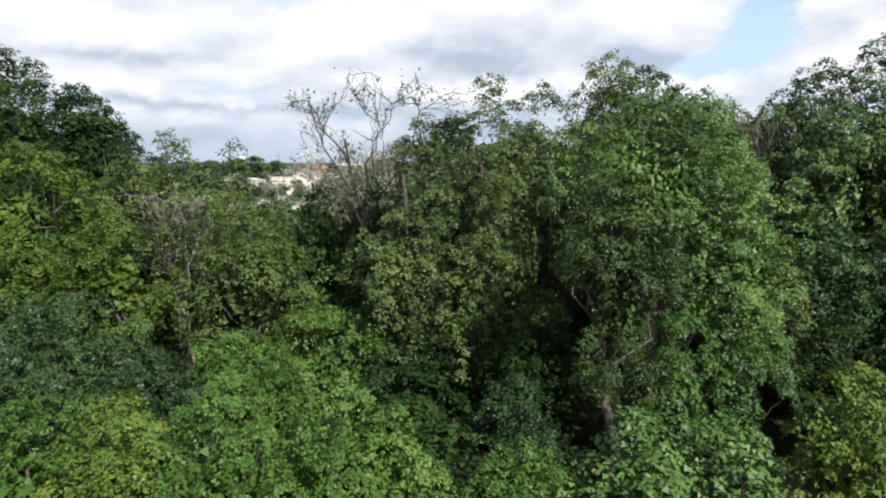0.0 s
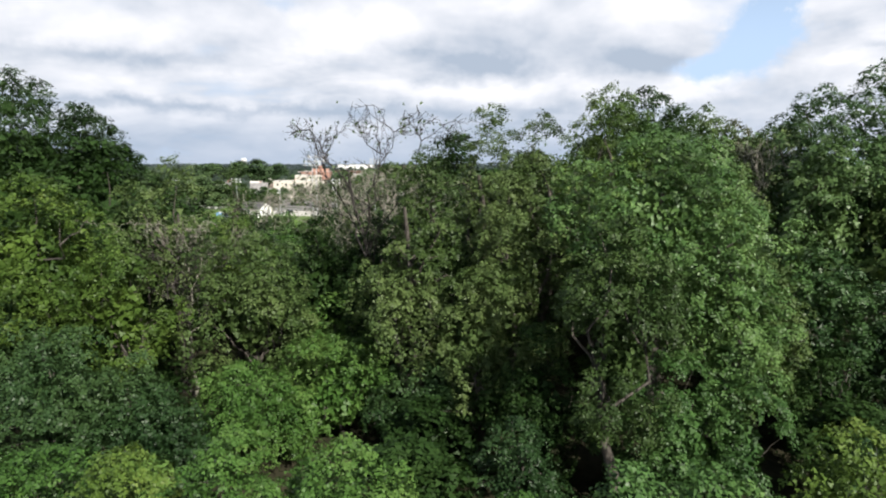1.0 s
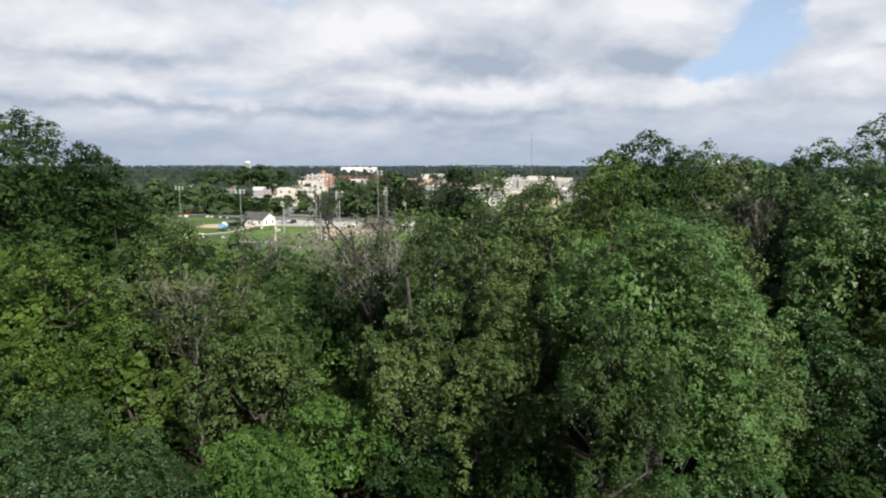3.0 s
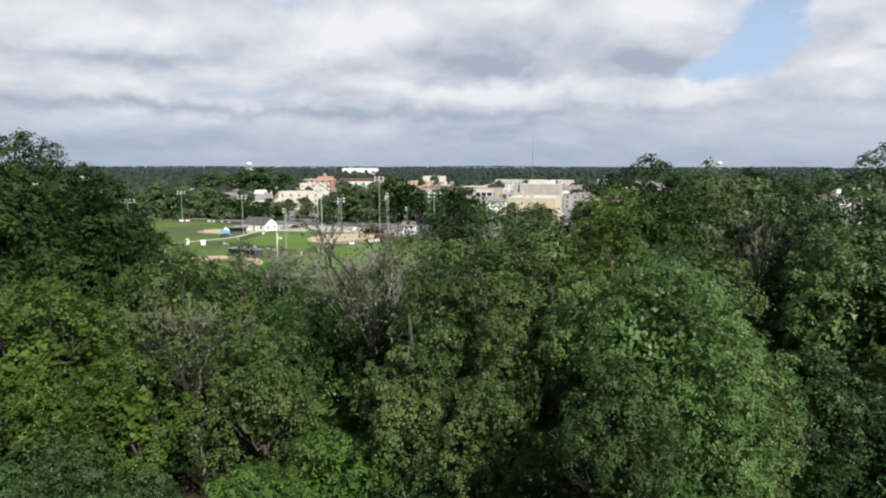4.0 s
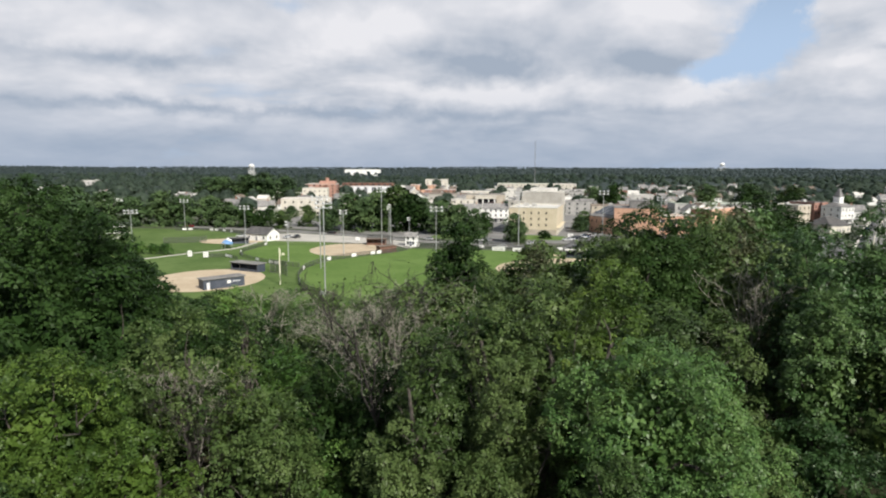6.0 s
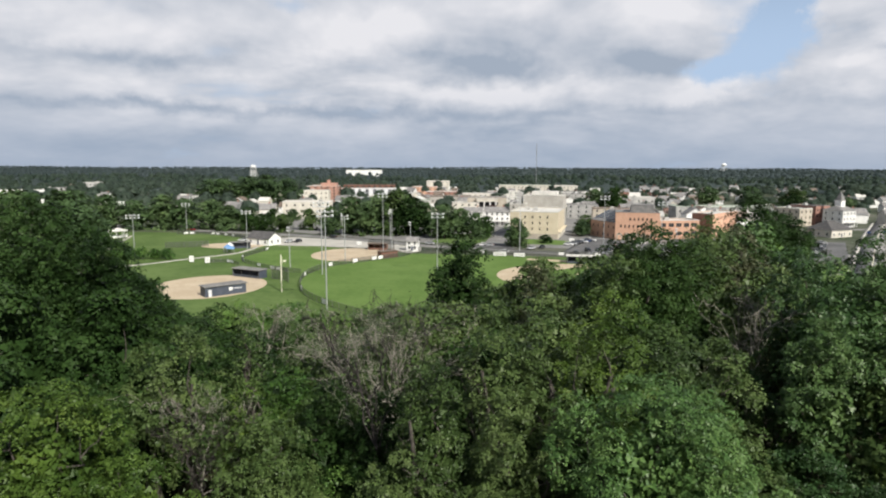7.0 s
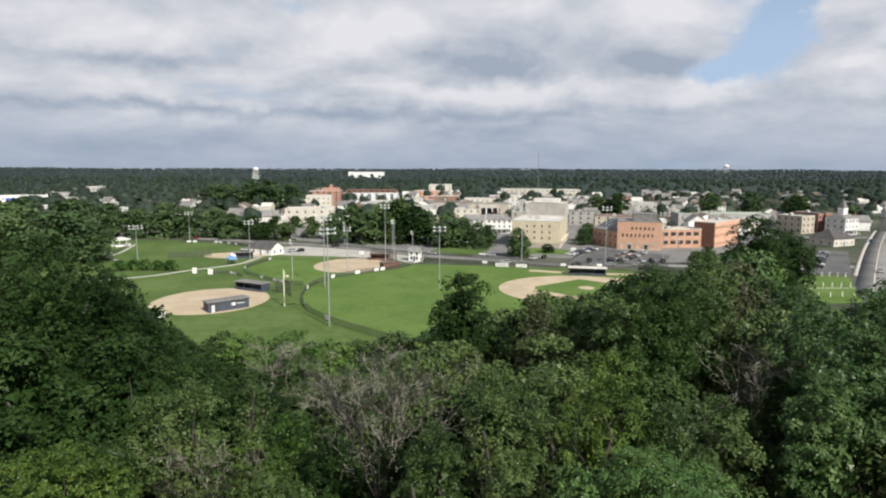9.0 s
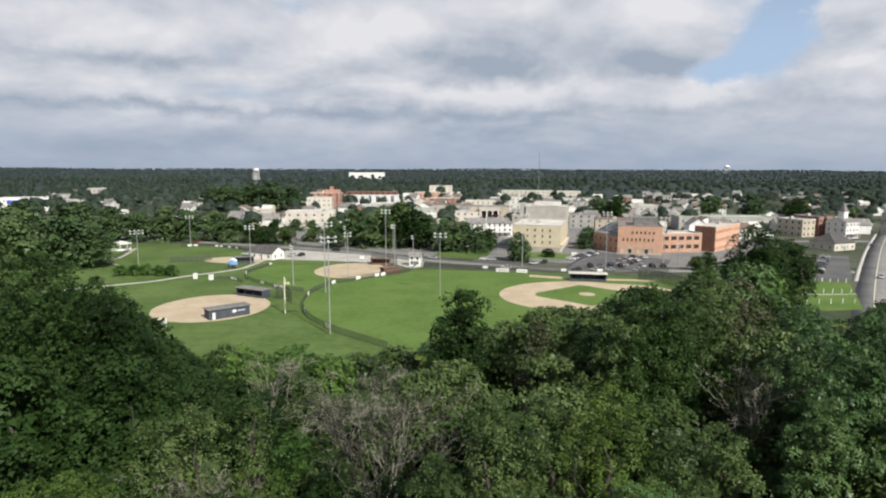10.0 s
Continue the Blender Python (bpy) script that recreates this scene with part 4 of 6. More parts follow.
def flat_building(label, x, y, w, d, h, rot, wall_mat, roof_mat, storeys=3, front=6, side=4, win=(1.2, 1.6), frame_mat=None, name="building", cat="building", units=1, sides=("front", "right", "left"), base=0.0):
    """A flat-roofed block: walls with a parapet, roof, windows, roof units."""
    root = new(name)
    root.matrix_world = pose(x, y, base, 0, 0, rot)
    tagged(root, label, cat)
    t = 0.35
    part("wall", boxes((-w / 2, w / 2, -d / 2, -d / 2 + t, 0, h), (-w / 2, w / 2, d / 2 - t, d / 2, 0, h), (-w / 2, -w / 2 + t, -d / 2 + t, d / 2 - t, 0, h), (w / 2 - t, w / 2, -d / 2 + t, d / 2 - t, 0, h)), root, mat=wall_mat)
    part("parapet", boxes((-w / 2 - .12, w / 2 + .12, -d / 2 - .12, -d / 2 + t + .1, h, h + .3), (-w / 2 - .12, w / 2 + .12, d / 2 - t - .1, d / 2 + .12, h, h + .3), (-w / 2 - .12, -w / 2 + t + .1, -d / 2 + t + .1, d / 2 - t - .1, h, h + .3), (w / 2 - t - .1, w / 2 + .12, -d / 2 + t + .1, d / 2 - t - .1, h, h + .3)), root, mat=roof_mat)
    part("roof", boxes((-w / 2 + t, w / 2 - t, -d / 2 + t, d / 2 - t, h - .6, h - .3)), root, mat=roof_mat)
    r = random.Random(int(x * 7 + y))
    for _ in range(units):
        a, b = r.uniform(-.3, .3) * w, r.uniform(-.25, .3) * d
        part("roof_unit", boxes((a - 1.3, a + 1.3, b - 1, b + 1, h - .3, h + 1.1), (a - 1.0, a + 1.0, b - .7, b + .7, h + 1.1, h + 1.35)), root, "grey metal roof unit", GREY)
    facade(root, w, d, h, storeys, front, side, win, frame_mat or wall_mat, sides=sides, whole=y > 430)
    return root


def prism(w, d, z0, z1, over=0.0, hip=0.0):
    """A gable (or, with hip, a hipped) roof solid over a w by d plan, its ridge along x."""
    bm = bmesh.new()
    a, b = w / 2 + over, d / 2 + over
    base = [bm.verts.new(v) for v in ((-a, -b, z0), (a, -b, z0), (a, b, z0), (-a, b, z0))]
    r0, r1 = bm.verts.new((-a + hip, 0, z1)), bm.verts.new((a - hip, 0, z1))
    for f in ((base[0], base[1], r1, r0), (base[2], base[3], r0, r1), (base[1], base[2], r1), (base[3], base[0], r0), (base[3], base[2], base[1], base[0])):
        bm.faces.new(f)
    return bm


def gable_roof(w, d, z0, z1, over=0.45, thick=0.22):
    """Two roof slopes of real thickness, with eaves."""
    bm = bmesh.new()
    a, b = w / 2 + over, d / 2 + over
    k = (z1 - z0) / (d / 2)
    low = z0 - k * over
    sect = [(-b, low), (0, z1), (b, low), (b, low + thick), (0, z1 + thick * 1.2), (-b, low + thick)]
    l = [bm.verts.new((-a, y, z)) for y, z in sect]
    r = [bm.verts.new((a, y, z)) for y, z in sect]
    for i in range(6):
        j = (i + 1) % 6
        bm.faces.new((l[i], r[i], r[j], l[j]))
    for q in (l, r):
        bm.faces.new((q[0], q[1], q[4], q[5]))
        bm.faces.new((q[1], q[2], q[3], q[4]))
    bmesh.ops.recalc_face_normals(bm, faces=bm.faces[:])
    return bm


def house(label, x, y, w, d, eave, ridge, rot, wall_mat, roof_mat, storeys=2, cols=3, side=2, porch=True, chimney=True, hip=0.0, name="house", frame_mat=None):
    """A pitched-roof house: walls with gables, roof, windows, door, porch, chimney."""
    root = new(name)
    root.matrix_world = pose(x, y, 0, 0, 0, rot)
    tagged(root, label, "house")
    bm = boxes((-w / 2, w / 2, -d / 2, d / 2, 0, eave))
    part("wall", bm, root, mat=wall_mat)
    if hip:
        part("roof", prism(w, d, eave, ridge, 0.5, hip), root, mat=roof_mat)
    else:
        part("gable", prism(w, d, eave + 0.002, ridge, -0.002), root, mat=wall_mat)
        part("roof", gable_roof(w, d, eave, ridge), root, mat=roof_mat)
    facade(root, w, d, eave, storeys, cols, side, (0.95, 1.45), frame_mat or WHITE, sides=("front", "right", "left") if y > 0 else ("front",), whole=y < 0)
    part("door", boxes((-0.5, 0.5, -d / 2 - 0.06, -d / 2 + 0.02, 0.15, 2.2), bevel=0.02), root, mat=NAVY)
    if porch:
        pr = part("porch", boxes((-w * .42, w * .42, -d / 2 - 2.2, -d / 2, 2.7, 2.95), (-w * .42, w * .42, -d / 2 - 2.2, -d / 2, 0, .2)), root, mat=roof_mat)
        for k in range(4 if y > 0 else 2):
            a = -w * .39 + w * .78 * k / (3 if y > 0 else 1)
            part("porch_post", boxes((a - .09, a + .09, -d / 2 - 2.1, -d / 2 - 1.92, .2, 2.7)), pr, mat=WHITE)
    if chimney:
        part("chimney", boxes((w * .22, w * .22 + .8, -.4, .4, eave, ridge + 1.1), (w * .22 - .08, w * .22 + .88, -.48, .48, ridge + 1.1, ridge + 1.3)), root, mat=REDBRICK)
    return root


# ---------------------------------------------------------------- the town's chief buildings
b = flat_building("long beige panelled office block on pillars", 47.3, 336.5, 25, 38, 13.8, -15, BEIGE, ROOFPALE, 4, 6, 9, (1.1, 1.7), BEIGE, units=2, sides=())
for k in range(4):
    for j in range(3):
        window(b, -4.6 + 3.9 * k, -19, 4.4 + 3.1 * j, .75, 1.3, 0, BEIGE)
# darker tan band paints the shade along the ground floor
part("base_band", boxes((-12.4, 12.4, -19.06, -19.0, 0.1, 2.6)), b, "tan ground-floor band with shade put into its colour", TAN)
for k in range(6):
    part("pillar", boxes((12.5, 13.1, -18.4 + 7.2 * k, -17.6 + 7.2 * k, 0, 3.4), bevel=.05), b, mat=CREAM)
part("canopy", boxes((12.52, 14.0, -19, 19, 3.4, 3.9)), b, mat=BEIGE)
# flat strip on the wall, its dark colour painting the shade behind pillars
part("doorway", boxes((12.48, 12.56, -18, 18, .1, 3.3)), b, "flat dark strip painted as shade behind pillars", PAINTED_SHADE)
for k in range(3):
    window(b, 12.5, -14 + 13 * k, 8.2, .75, 1.3, 90, BEIGE)
b = flat_building("grey-tan stepped concrete block with a pale roof", 60, 398, 25, 24, 19.0, -15, STONE, ROOFPALE, 5, 3, 3, (1.0, 1.4), STONE, sides=())
part("stair_tower", boxes((-16.5, -13.7, -11, -3, 0, 21)), b, mat=GREY)
part("penthouse", boxes((-8, 8, -6, 8, 19.2, 21.4), bevel=.1), b, mat=ROOFPALE)
flat_building("grey lower wing of a concrete block", 43, 392, 10, 18, 14, -15, STONE, ROOFPALE, 4, 2, 2, (1.0, 1.3))

b = flat_building("grey stone courthouse with tall white columns", 27, 480, 30, 20, 13.5, -3, TAN, ROOFGREY, 2, 2, 3, (1.3, 2.2))
part("portico", boxes((-8, 8, -13, -10.02, 10.5, 12.8), (-8.4, 8.4, -13.4, -10.02, 12.8, 13.3)), b, mat=CREAM)
part("portico_step", boxes((-8, 8, -13.5, -10.02, 0, 1.2)), b, mat=CREAM)
# dark panel before the wall; the portico's shade is painted, not cut in
part("portico_recess", boxes((-7, 7, -10.3, -10.02, 1.2, 10.4)), b, "flat dark panel painted as shade behind columns", PAINTED_SHADE)
for k in range(4):
    g = bmesh.new()
    bmesh.ops.create_cone(g, cap_ends=True, segments=10, radius1=.62, radius2=.5, depth=9.3, matrix=pose(-6.6 + 4.4 * k, -12.2, 5.85))
    part("column", g, b, mat=WHITE)

house("white three-storey clapboard house with porches", 13, 389, 12, 12, 8.6, 11.4, -4, WHITE, ROOFGREY, 3, 4, 3, True, True)
house("broad white clapboard house with a pillared porch", 28.5, 390, 16, 12, 8.8, 11.6, -4, WHITE, ROOFGREY, 3, 5, 3, True, True)
house("small white house with grey roof", -1, 396, 9, 10, 6, 8.6, 10, WHITE, ROOFGREY)

# orange brick office with a glazed roof, a link and a tower
b = flat_building("orange brick office building with arched ground floor", 97.7, 326, 21.5, 30, 14.2, -14, BRICK, ROOFGREY, 1, 1, 1, (.01, .01), BRICK, units=0, sides=())
for k in range(6):
    window(b, -3.6 + 2.05 * k, -15, 10.2, .75, 1.35, 0, BRICK)
for k in range(8):
    window(b, -8.0 + 2.05 * k, -15, 6.5, .75, 1.5, 0, BRICK)
for k in range(5):
    a = -8.6 + 4.0 * k
    g = boxes((a - 1.45, a + 1.45, -15.16, -15.0, 0.2, 2.4))
    bmesh.ops.create_cone(g, cap_ends=True, segments=20, radius1=1.45, radius2=1.45, depth=.16, matrix=pose(a, -15.08, 2.4, 90))
    part("arch", g, b, "pale arched ground-floor bay", TAN)
    # flat panels; every second one is painted dark for the bay's shade
    part("arch_opening", boxes((a - .75, a + .75, -15.22, -15.16, 0.2, 2.5)), b, mat=PAINTED_SHADE if k % 2 else BRICK)
for k in range(4):
    window(b, 10.75, -11 + 6 * k, 8.5, .8, 1.4, 90, BRICK)
part("roof_unit", boxes((-3, 8.5, -6, 6, 13.9, 17.4), (-3.2, 8.7, -6.2, 6.2, 17.4, 17.7)), b, "dark grey roof plant room", ROOFGREY)
part("skirting", boxes((-11.2, 11.2, -15.5, -15.02, 0, .2)), b, mat=PALE)
b = flat_building("orange brick wing with sloping dark roof glazing", 87.6, 328, 22.5, 16, 8.6, -68, BRICK, ROOFGREY, 2, 5, 2, (.85, 1.7), BRICK, units=0, sides=("front",))
g = bmesh.new()
lo = [g.verts.new(v) for v in ((-11.4, -8.2, 8.8), (11.4, -8.2, 8.8), (11.4, 5, 14.4), (-11.4, 5, 14.4), (-11.4, 5, 8.8), (11.4, 5, 8.8))]
for f in ((0, 1, 2, 3), (3, 2, 5, 4), (0, 3, 4), (1, 5, 2), (0, 4, 5, 1)):
    g.faces.new([lo[i] for i in f])
part("sloping_roof", g, b, mat=ROOFGREY)
for k in range(5):
    a = -9 + 4.2 * k
    sl = part("roof_light", boxes((-1.6, 1.6, -4.6, 4.6, 0, .12)), b, "dark glazed roof light", SOLAR)
    sl.matrix_local = pose(a, -1.6, 11.75, 23, 0, 0)
b = flat_building("orange brick link with two storeys of open arcade", 117, 326, 23, 13, 9.6, 8, BRICK, ROOFPALE, 1, 1, 1, (.01, .01), BRICK, units=1, sides=())
for k in range(5):
    for j in range(2):
        # dark panels on the wall paint the shade of the arcade bays
        part("arcade_opening", boxes((-9.6 + 4.2 * k, -6.8 + 4.2 * k, -6.58, -6.52, 1.0 + 4.4 * j, 3.9 + 4.4 * j)), b, mat=PAINTED_SHADE)
        part("railing", boxes((-9.6 + 4.2 * k, -6.8 + 4.2 * k, -6.66, -6.6, 1.0 + 4.4 * j, 1.9 + 4.4 * j)), b, mat=BRICK)
b = flat_building("orange brick corner tower with small windows and a darkened end wall", 143.7, 336.3, 34, 11, 13, 46, BRICK, ROOFPALE, 3, 12, 3, (.8, 1.5), BRICK, sides=("front",), units=1)
# brown panel puts the shade of the end turned from the sun into colour
part("brown_face", boxes((-17.08, -17.0, -5.5, 5.5, 0, 13.0)), b, "end wall panel with its shaded side painted dark brown", BROWN)

# apartment house far behind
b = flat_building("orange-red brick apartment block with stepped roofs", -137, 650, 32, 24, 16.0, 2, APT, ROOFPALE, 5, 5, 3, (1.5, 1.7), BROWN)
part("penthouse", boxes((-2, 14, -5, 8, 15.8, 19.2), (4, 7, -2, 3, 19.2, 22.5), bevel=.05), b, mat=APT)
# flat brown panel on the facade paints the shade of a balcony bay
part("balcony_recess", boxes((3, 7, -12.1, -12.02, 3, 15)), b, "flat brown panel painted as a shaded balcony bay", BROWN)
b = flat_building("pale grey panelled apartment wing with dark window columns", -91, 668, 58, 22, 13.6, 4, PANEL, ROOFPALE, 1, 1, 1, (.01, .01), PANEL, sides=(), units=2)
for k in range(7):
    part("window_column", boxes((-27 + 8 * k, -24 + 8 * k, -11.1, -11.02, 5.0, 12.6)), b, "dark vertical band of windows", GLASS)
    part("mullion", boxes((-25.7 + 8 * k, -25.3 + 8 * k, -11.2, -11.1, 5.0, 12.6)), b, mat=PANEL)
part("brick_end", boxes((-29.1, -27.5, -11.3, -11.02, 0, 13.4)), b, mat=APT)
part("upper_storey", boxes((-27, 28, -6, 9, 13.3, 16.4), (-27.4, 28.4, -6.4, 9.4, 16.4, 16.8)), b, "set-back brown brick upper storey", BROWN)
for k in range(9):
    part("upper_window", boxes((-25 + 6 * k, -22.5 + 6 * k, -6.1, -6.02, 14.2, 15.8)), b, mat=GLASS)

# other blocks: x, y, w, d, h, turn, wall, roof, storeys, windows across, windows deep, label
for x, y, w, d, h, rot, wm, rm, st, nf, ns, lab in (
    (-135, 610, 24, 18, 13, 5, CREAM, ROOFPALE, 3, 5, 3, "pale pinkish render building beside the apartments"),
    (-104, 440, 34, 20, 12, 8, CREAM, ROOFPALE, 3, 6, 3, "cream rendered flat-roofed commercial building"),
    (-70, 455, 26, 16, 9, 8, CREAM, ROOFGREY, 2, 5, 3, "low cream shop building with grey roof"),
    (-2, 545, 34, 28, 11, -4, STONE, ROOFBROWN, 2, 6, 4, "pinkish tan building with a brown roof"),
    (-45, 520, 52, 18, 8.5, 4, GREY, ROOFGREEN, 2, 8, 3, "long low building with grey-green roof"),
    (-36, 790, 32, 24, 11, 0, BRICK, ROOFPALE, 4, 6, 4, "orange brick building with pale roof"),
    (-22, 930, 34, 26, 15, 0, CREAM, ROOFPALE, 4, 5, 4, "pale hall with a light roof"),
    (98, 835, 70, 24, 12, -6, CREAM, ROOFGREEN, 3, 12, 4, "long pale institutional building with greenish roof"),
    (150, 820, 30, 24, 12, -6, CREAM, ROOFPALE, 3, 6, 4, "pale wing of an institutional building"),
    (-415, 590, 48, 22, 13, 30, WHITE, ROOFPALE, 3, 6, 3, "white shop building with blue sign bands"),
    (-440, 680, 36, 22, 12, 25, GREY, ROOFGREY, 2, 6, 3, "grey building with a shallow dark roof"),
    (-425, 720, 20, 16, 17, 25, GREY, ROOFPALE, 4, 4, 3, "tall narrow grey mill building"),
    (190, 440, 64, 20, 9.5, -4, GREY, ROOFGREEN, 2, 12, 3, "long low building with pale green flat roof"),
    (236, 408, 13.5, 18, 12.5, 25, REDBRICK, ROOFGREY, 3, 4, 4, "red brick commercial house with a cornice"),
    (222, 402, 12, 18, 11, 25, TAN, ROOFPALE, 3, 3, 4, "tan brick commercial house"),
    (110, 420, 28, 18, 9, -10, TAN, ROOFBROWN, 3, 5, 3, "brown brick row of shops"),
    (95, 450, 22, 16, 10, -10, GREY, ROOFGREY, 3, 4, 3, "grey flat-roofed town building"),
    (62, 455, 24, 18, 11, -6, STONE, ROOFPALE, 3, 5, 3, "tan flat-roofed town building"),
    (10, 470, 20, 18, 10, 0, CREAM, ROOFPALE, 3, 4, 3, "pale town building with flat roof"),
    (60, 560, 34, 22, 10, -6, WHITE2, ROOFPALE, 3, 6, 3, "pale town building with light flat roof"),
    (25, 620, 30, 24, 10, 0, CREAM, ROOFPALE, 3, 6, 3, "tan town building with light flat roof"),
    (110, 600, 36, 22, 11, -6, GREY, ROOFGREY, 3, 6, 3, "grey town building with flat roof"),
    (-60, 570, 36, 20, 10, 4, GREY, ROOFPALE, 2, 6, 3, "low pale-roofed town building"),
    (-12, 690, 34, 22, 9, 0, REDBRICK, ROOFPALE, 3, 6, 3, "red brick town building with pale roof"),
    (60, 700, 40, 22, 9, -4, WHITE2, ROOFPALE, 3, 7, 3, "pale town building with light flat roof"),
    (140, 700, 40, 22, 9, -8, WHITE2, ROOFGREY, 3, 7, 3, "tan town building with grey roof"),
    (165, 560, 34, 20, 10, -8, GREY, ROOFPALE, 2, 6, 3, "grey low building with pale roof"),
):
    b = flat_building(lab, x, y, w, d, h, rot, wm, rm, st, nf, ns, (1.1, 1.5), sides=("front", "left" if x > 0 else "right"))
    if wm is WHITE:
        for k in range(2):
            part("sign_band", boxes((-18 + 20 * k, -4 + 20 * k, -d / 2 - .4, -d / 2 - .05, 7.5, 11)), b, "blue sign band", BLUE)
flat_building("long white warehouse beyond the town", -317, 2200, 124, 50, 22, 3, WHITE, ROOFPALE, 1, 3, 1, (4, 3), WHITE, name="warehouse", cat="warehouse", units=0)

# white villa with cupola, low pavilion, snack bar
b = house("white three-storey villa with a spired cupola", 245, 391, 12.5, 13, 10.5, 13.5, 25, WHITE, ROOFGREY, 3, 4, 3, True, False, 3.0)
part("cupola", boxes((-2, 2, -2, 2, 12.5, 16.2), (-2.4, 2.4, -2.4, 2.4, 16.2, 16.5), bevel=.05), b, mat=WHITE)
g = bmesh.new()
bmesh.ops.create_cone(g, cap_ends=True, segments=4, radius1=3.0, radius2=.08, depth=6, matrix=pose(0, 0, 19.5, 0, 0, 45))
part("spire", g, b, mat=ROOFGREY)
b = house("low pavilion with a broad dark grey hipped roof", 206, 336, 17, 14, 4, 9, 25, CREAM, ROOFDARK, 1, 4, 3, False, False, 6.0, "pavilion")
house("small white snack bar with a grey gabled roof", -90, 289.5, 13, 8.5, 3.4, 6.0, -25, WHITE, ROOFDARK, 1, 3, 2, False, False, 0, "snack_bar")
b = house("raised white scorer's hut with a grey roof", -17.5, 271, 5.0, 4.5, 4.3, 5.8, -8, WHITE, ROOFGREY, 2, 2, 1, False, False, 0, "scorer_hut")
house("cream house with low gabled roofs", -132, 424, 18, 12, 7.5, 11, 8, CREAM, ROOFGREY, 2, 4, 3)
house("cream house with low gabled roofs", -148, 432, 14, 12, 6.5, 10, 8, WHITE, ROOFGREY, 2, 4, 3)

# rows and scatter of houses
protos = []
for i, (wm, rm, st, w, d, ea, ri) in enumerate(((WHITE, ROOFGREY, 2, 9, 10, 5.8, 9.2), (WHITE, ROOFBROWN, 2, 8, 11, 6.0, 9.0), (CREAM, ROOFPALE, 2, 10, 9, 5.6, 8.6), (GREY, ROOFGREY, 2, 9, 9, 5.6, 8.8), (REDBRICK, ROOFGREY, 2, 9, 10, 5.8, 8.8), (WHITE, ROOFPALE, 1, 12, 8, 3.4, 6.2))):
    lab = ("white clapboard house with a grey gabled roof", "white clapboard house with a brown gabled roof", "cream painted house with a pale gabled roof", "grey painted house with a gabled roof", "red brick house with a grey gabled roof", "low white bungalow with a pale roof")[i]
    protos.append(tagged(house(lab, 0, -500, w, d, ea, ri, 0, wm, rm, st, 3, 2, i % 2 == 0, i % 3 == 0), group="houses of the town"))
taken = [(o.matrix_world.translation.x, o.matrix_world.translation.y, 24.0) for o in scene.objects if o.parent is None and o.get("category") in ("building", "house", "warehouse")]
rng = np.random.default_rng(21)
count = 0
DENSITY = ((-0.75, 0.45), (-0.5, 0.5), (-0.34, 0.55), (-0.2, 0.5), (0.0, 0.9), (0.2, 1.0), (0.45, 0.9), (0.6, 0.5), (0.75, 0.4))
for _ in range(5000):
    y = 385 + 520 * rng.random() ** 1.15
    u = rng.uniform(-0.74, 0.74)
    x = u * y
    if rng.random() > along(DENSITY, u) or (u < -0.35 and y < 430) or count >= 240:
        continue
    if any((x - a) ** 2 + (y - b) ** 2 < (c * 0.5 + 7) ** 2 for a, b, c in taken):
        continue
    taken.append((x, y, 12.0))
    count += 1
    k = rng.uniform(0.85, 1.2)
    copy_thing(protos[int(rng.choice(6, p=(.36, .14, .15, .14, .04, .17)))], Matrix.LocRotScale((x, y, 0), Euler((0, 0, rng.choice((0, 1.57, 3.14)) + rng.normal(-0.1, .12))), (k, k, k)))
for t in protos:
    for o in (*t.children_recursive, t):
        bpy.data.objects.remove(o)

# water towers and the radio mast
def water_tower(label, x, y, top, r, legs, base=0.0):
    root = tagged(new("water_tower"), label, "water tower")
    root.location = (x, y, base)
    g = bmesh.new()
    bmesh.ops.create_uvsphere(g, u_segments=24, v_segments=12, radius=1.0, matrix=Matrix.LocRotScale((0, 0, top - r * .75), None, (r, r, r * .75)))
    part("tank", g, root, mat=WHITE)
    part("catwalk", mesh_from("catwalk", *tubes([([(0, 0, top - r * .85), (0, 0, top - r * .75)], [r * 1.08, r * 1.08])], 20), STEEL), root)
    for k in range(legs):
        a = 6.283 * k / legs + .4
        part("leg", mesh_from("leg", *tubes([([(r * 1.35 * math.cos(a), r * 1.35 * math.sin(a), 0), (r * .82 * math.cos(a), r * .82 * math.sin(a), top - r * .8)], [.6, .5])], 6), WHITE), root)
    part("riser", mesh_from("riser", *tubes([([(0, 0, 0), (0, 0, top - r)], [.8, .8])], 10), WHITE), root)
    return root


water_tower("white elevated water tower on steel legs", -505, 1550, 39.0, 7.6, 6)
water_tower("far white water tower rising over the woods", 1526, 3500, 52, 14, 6, 5)
mast = tagged(new("radio_mast"), "thin grey lattice radio mast among town roofs", "mast")
mast.location = (81, 600, 0)
for k in range(3):
    a = 2.094 * k
    part("mast_leg", mesh_from("mast_leg", *tubes([([(.5 * math.cos(a), .5 * math.sin(a), 0), (.3 * math.cos(a), .3 * math.sin(a), 59)], [.1, .08])], 5), GREYSTEEL), mast)
rungs = []
for k in range(36):
    a, b2 = 2.094 * (k % 3), 2.094 * ((k + 1) % 3)
    rungs.append(([(.4 * math.cos(a), .4 * math.sin(a), 1.6 * k), (.4 * math.cos(b2), .4 * math.sin(b2), 1.6 * k + 1.6)], [.06, .06]))
part("lattice", mesh_from("lattice", *tubes(rungs, 4), GREYSTEEL), mast)


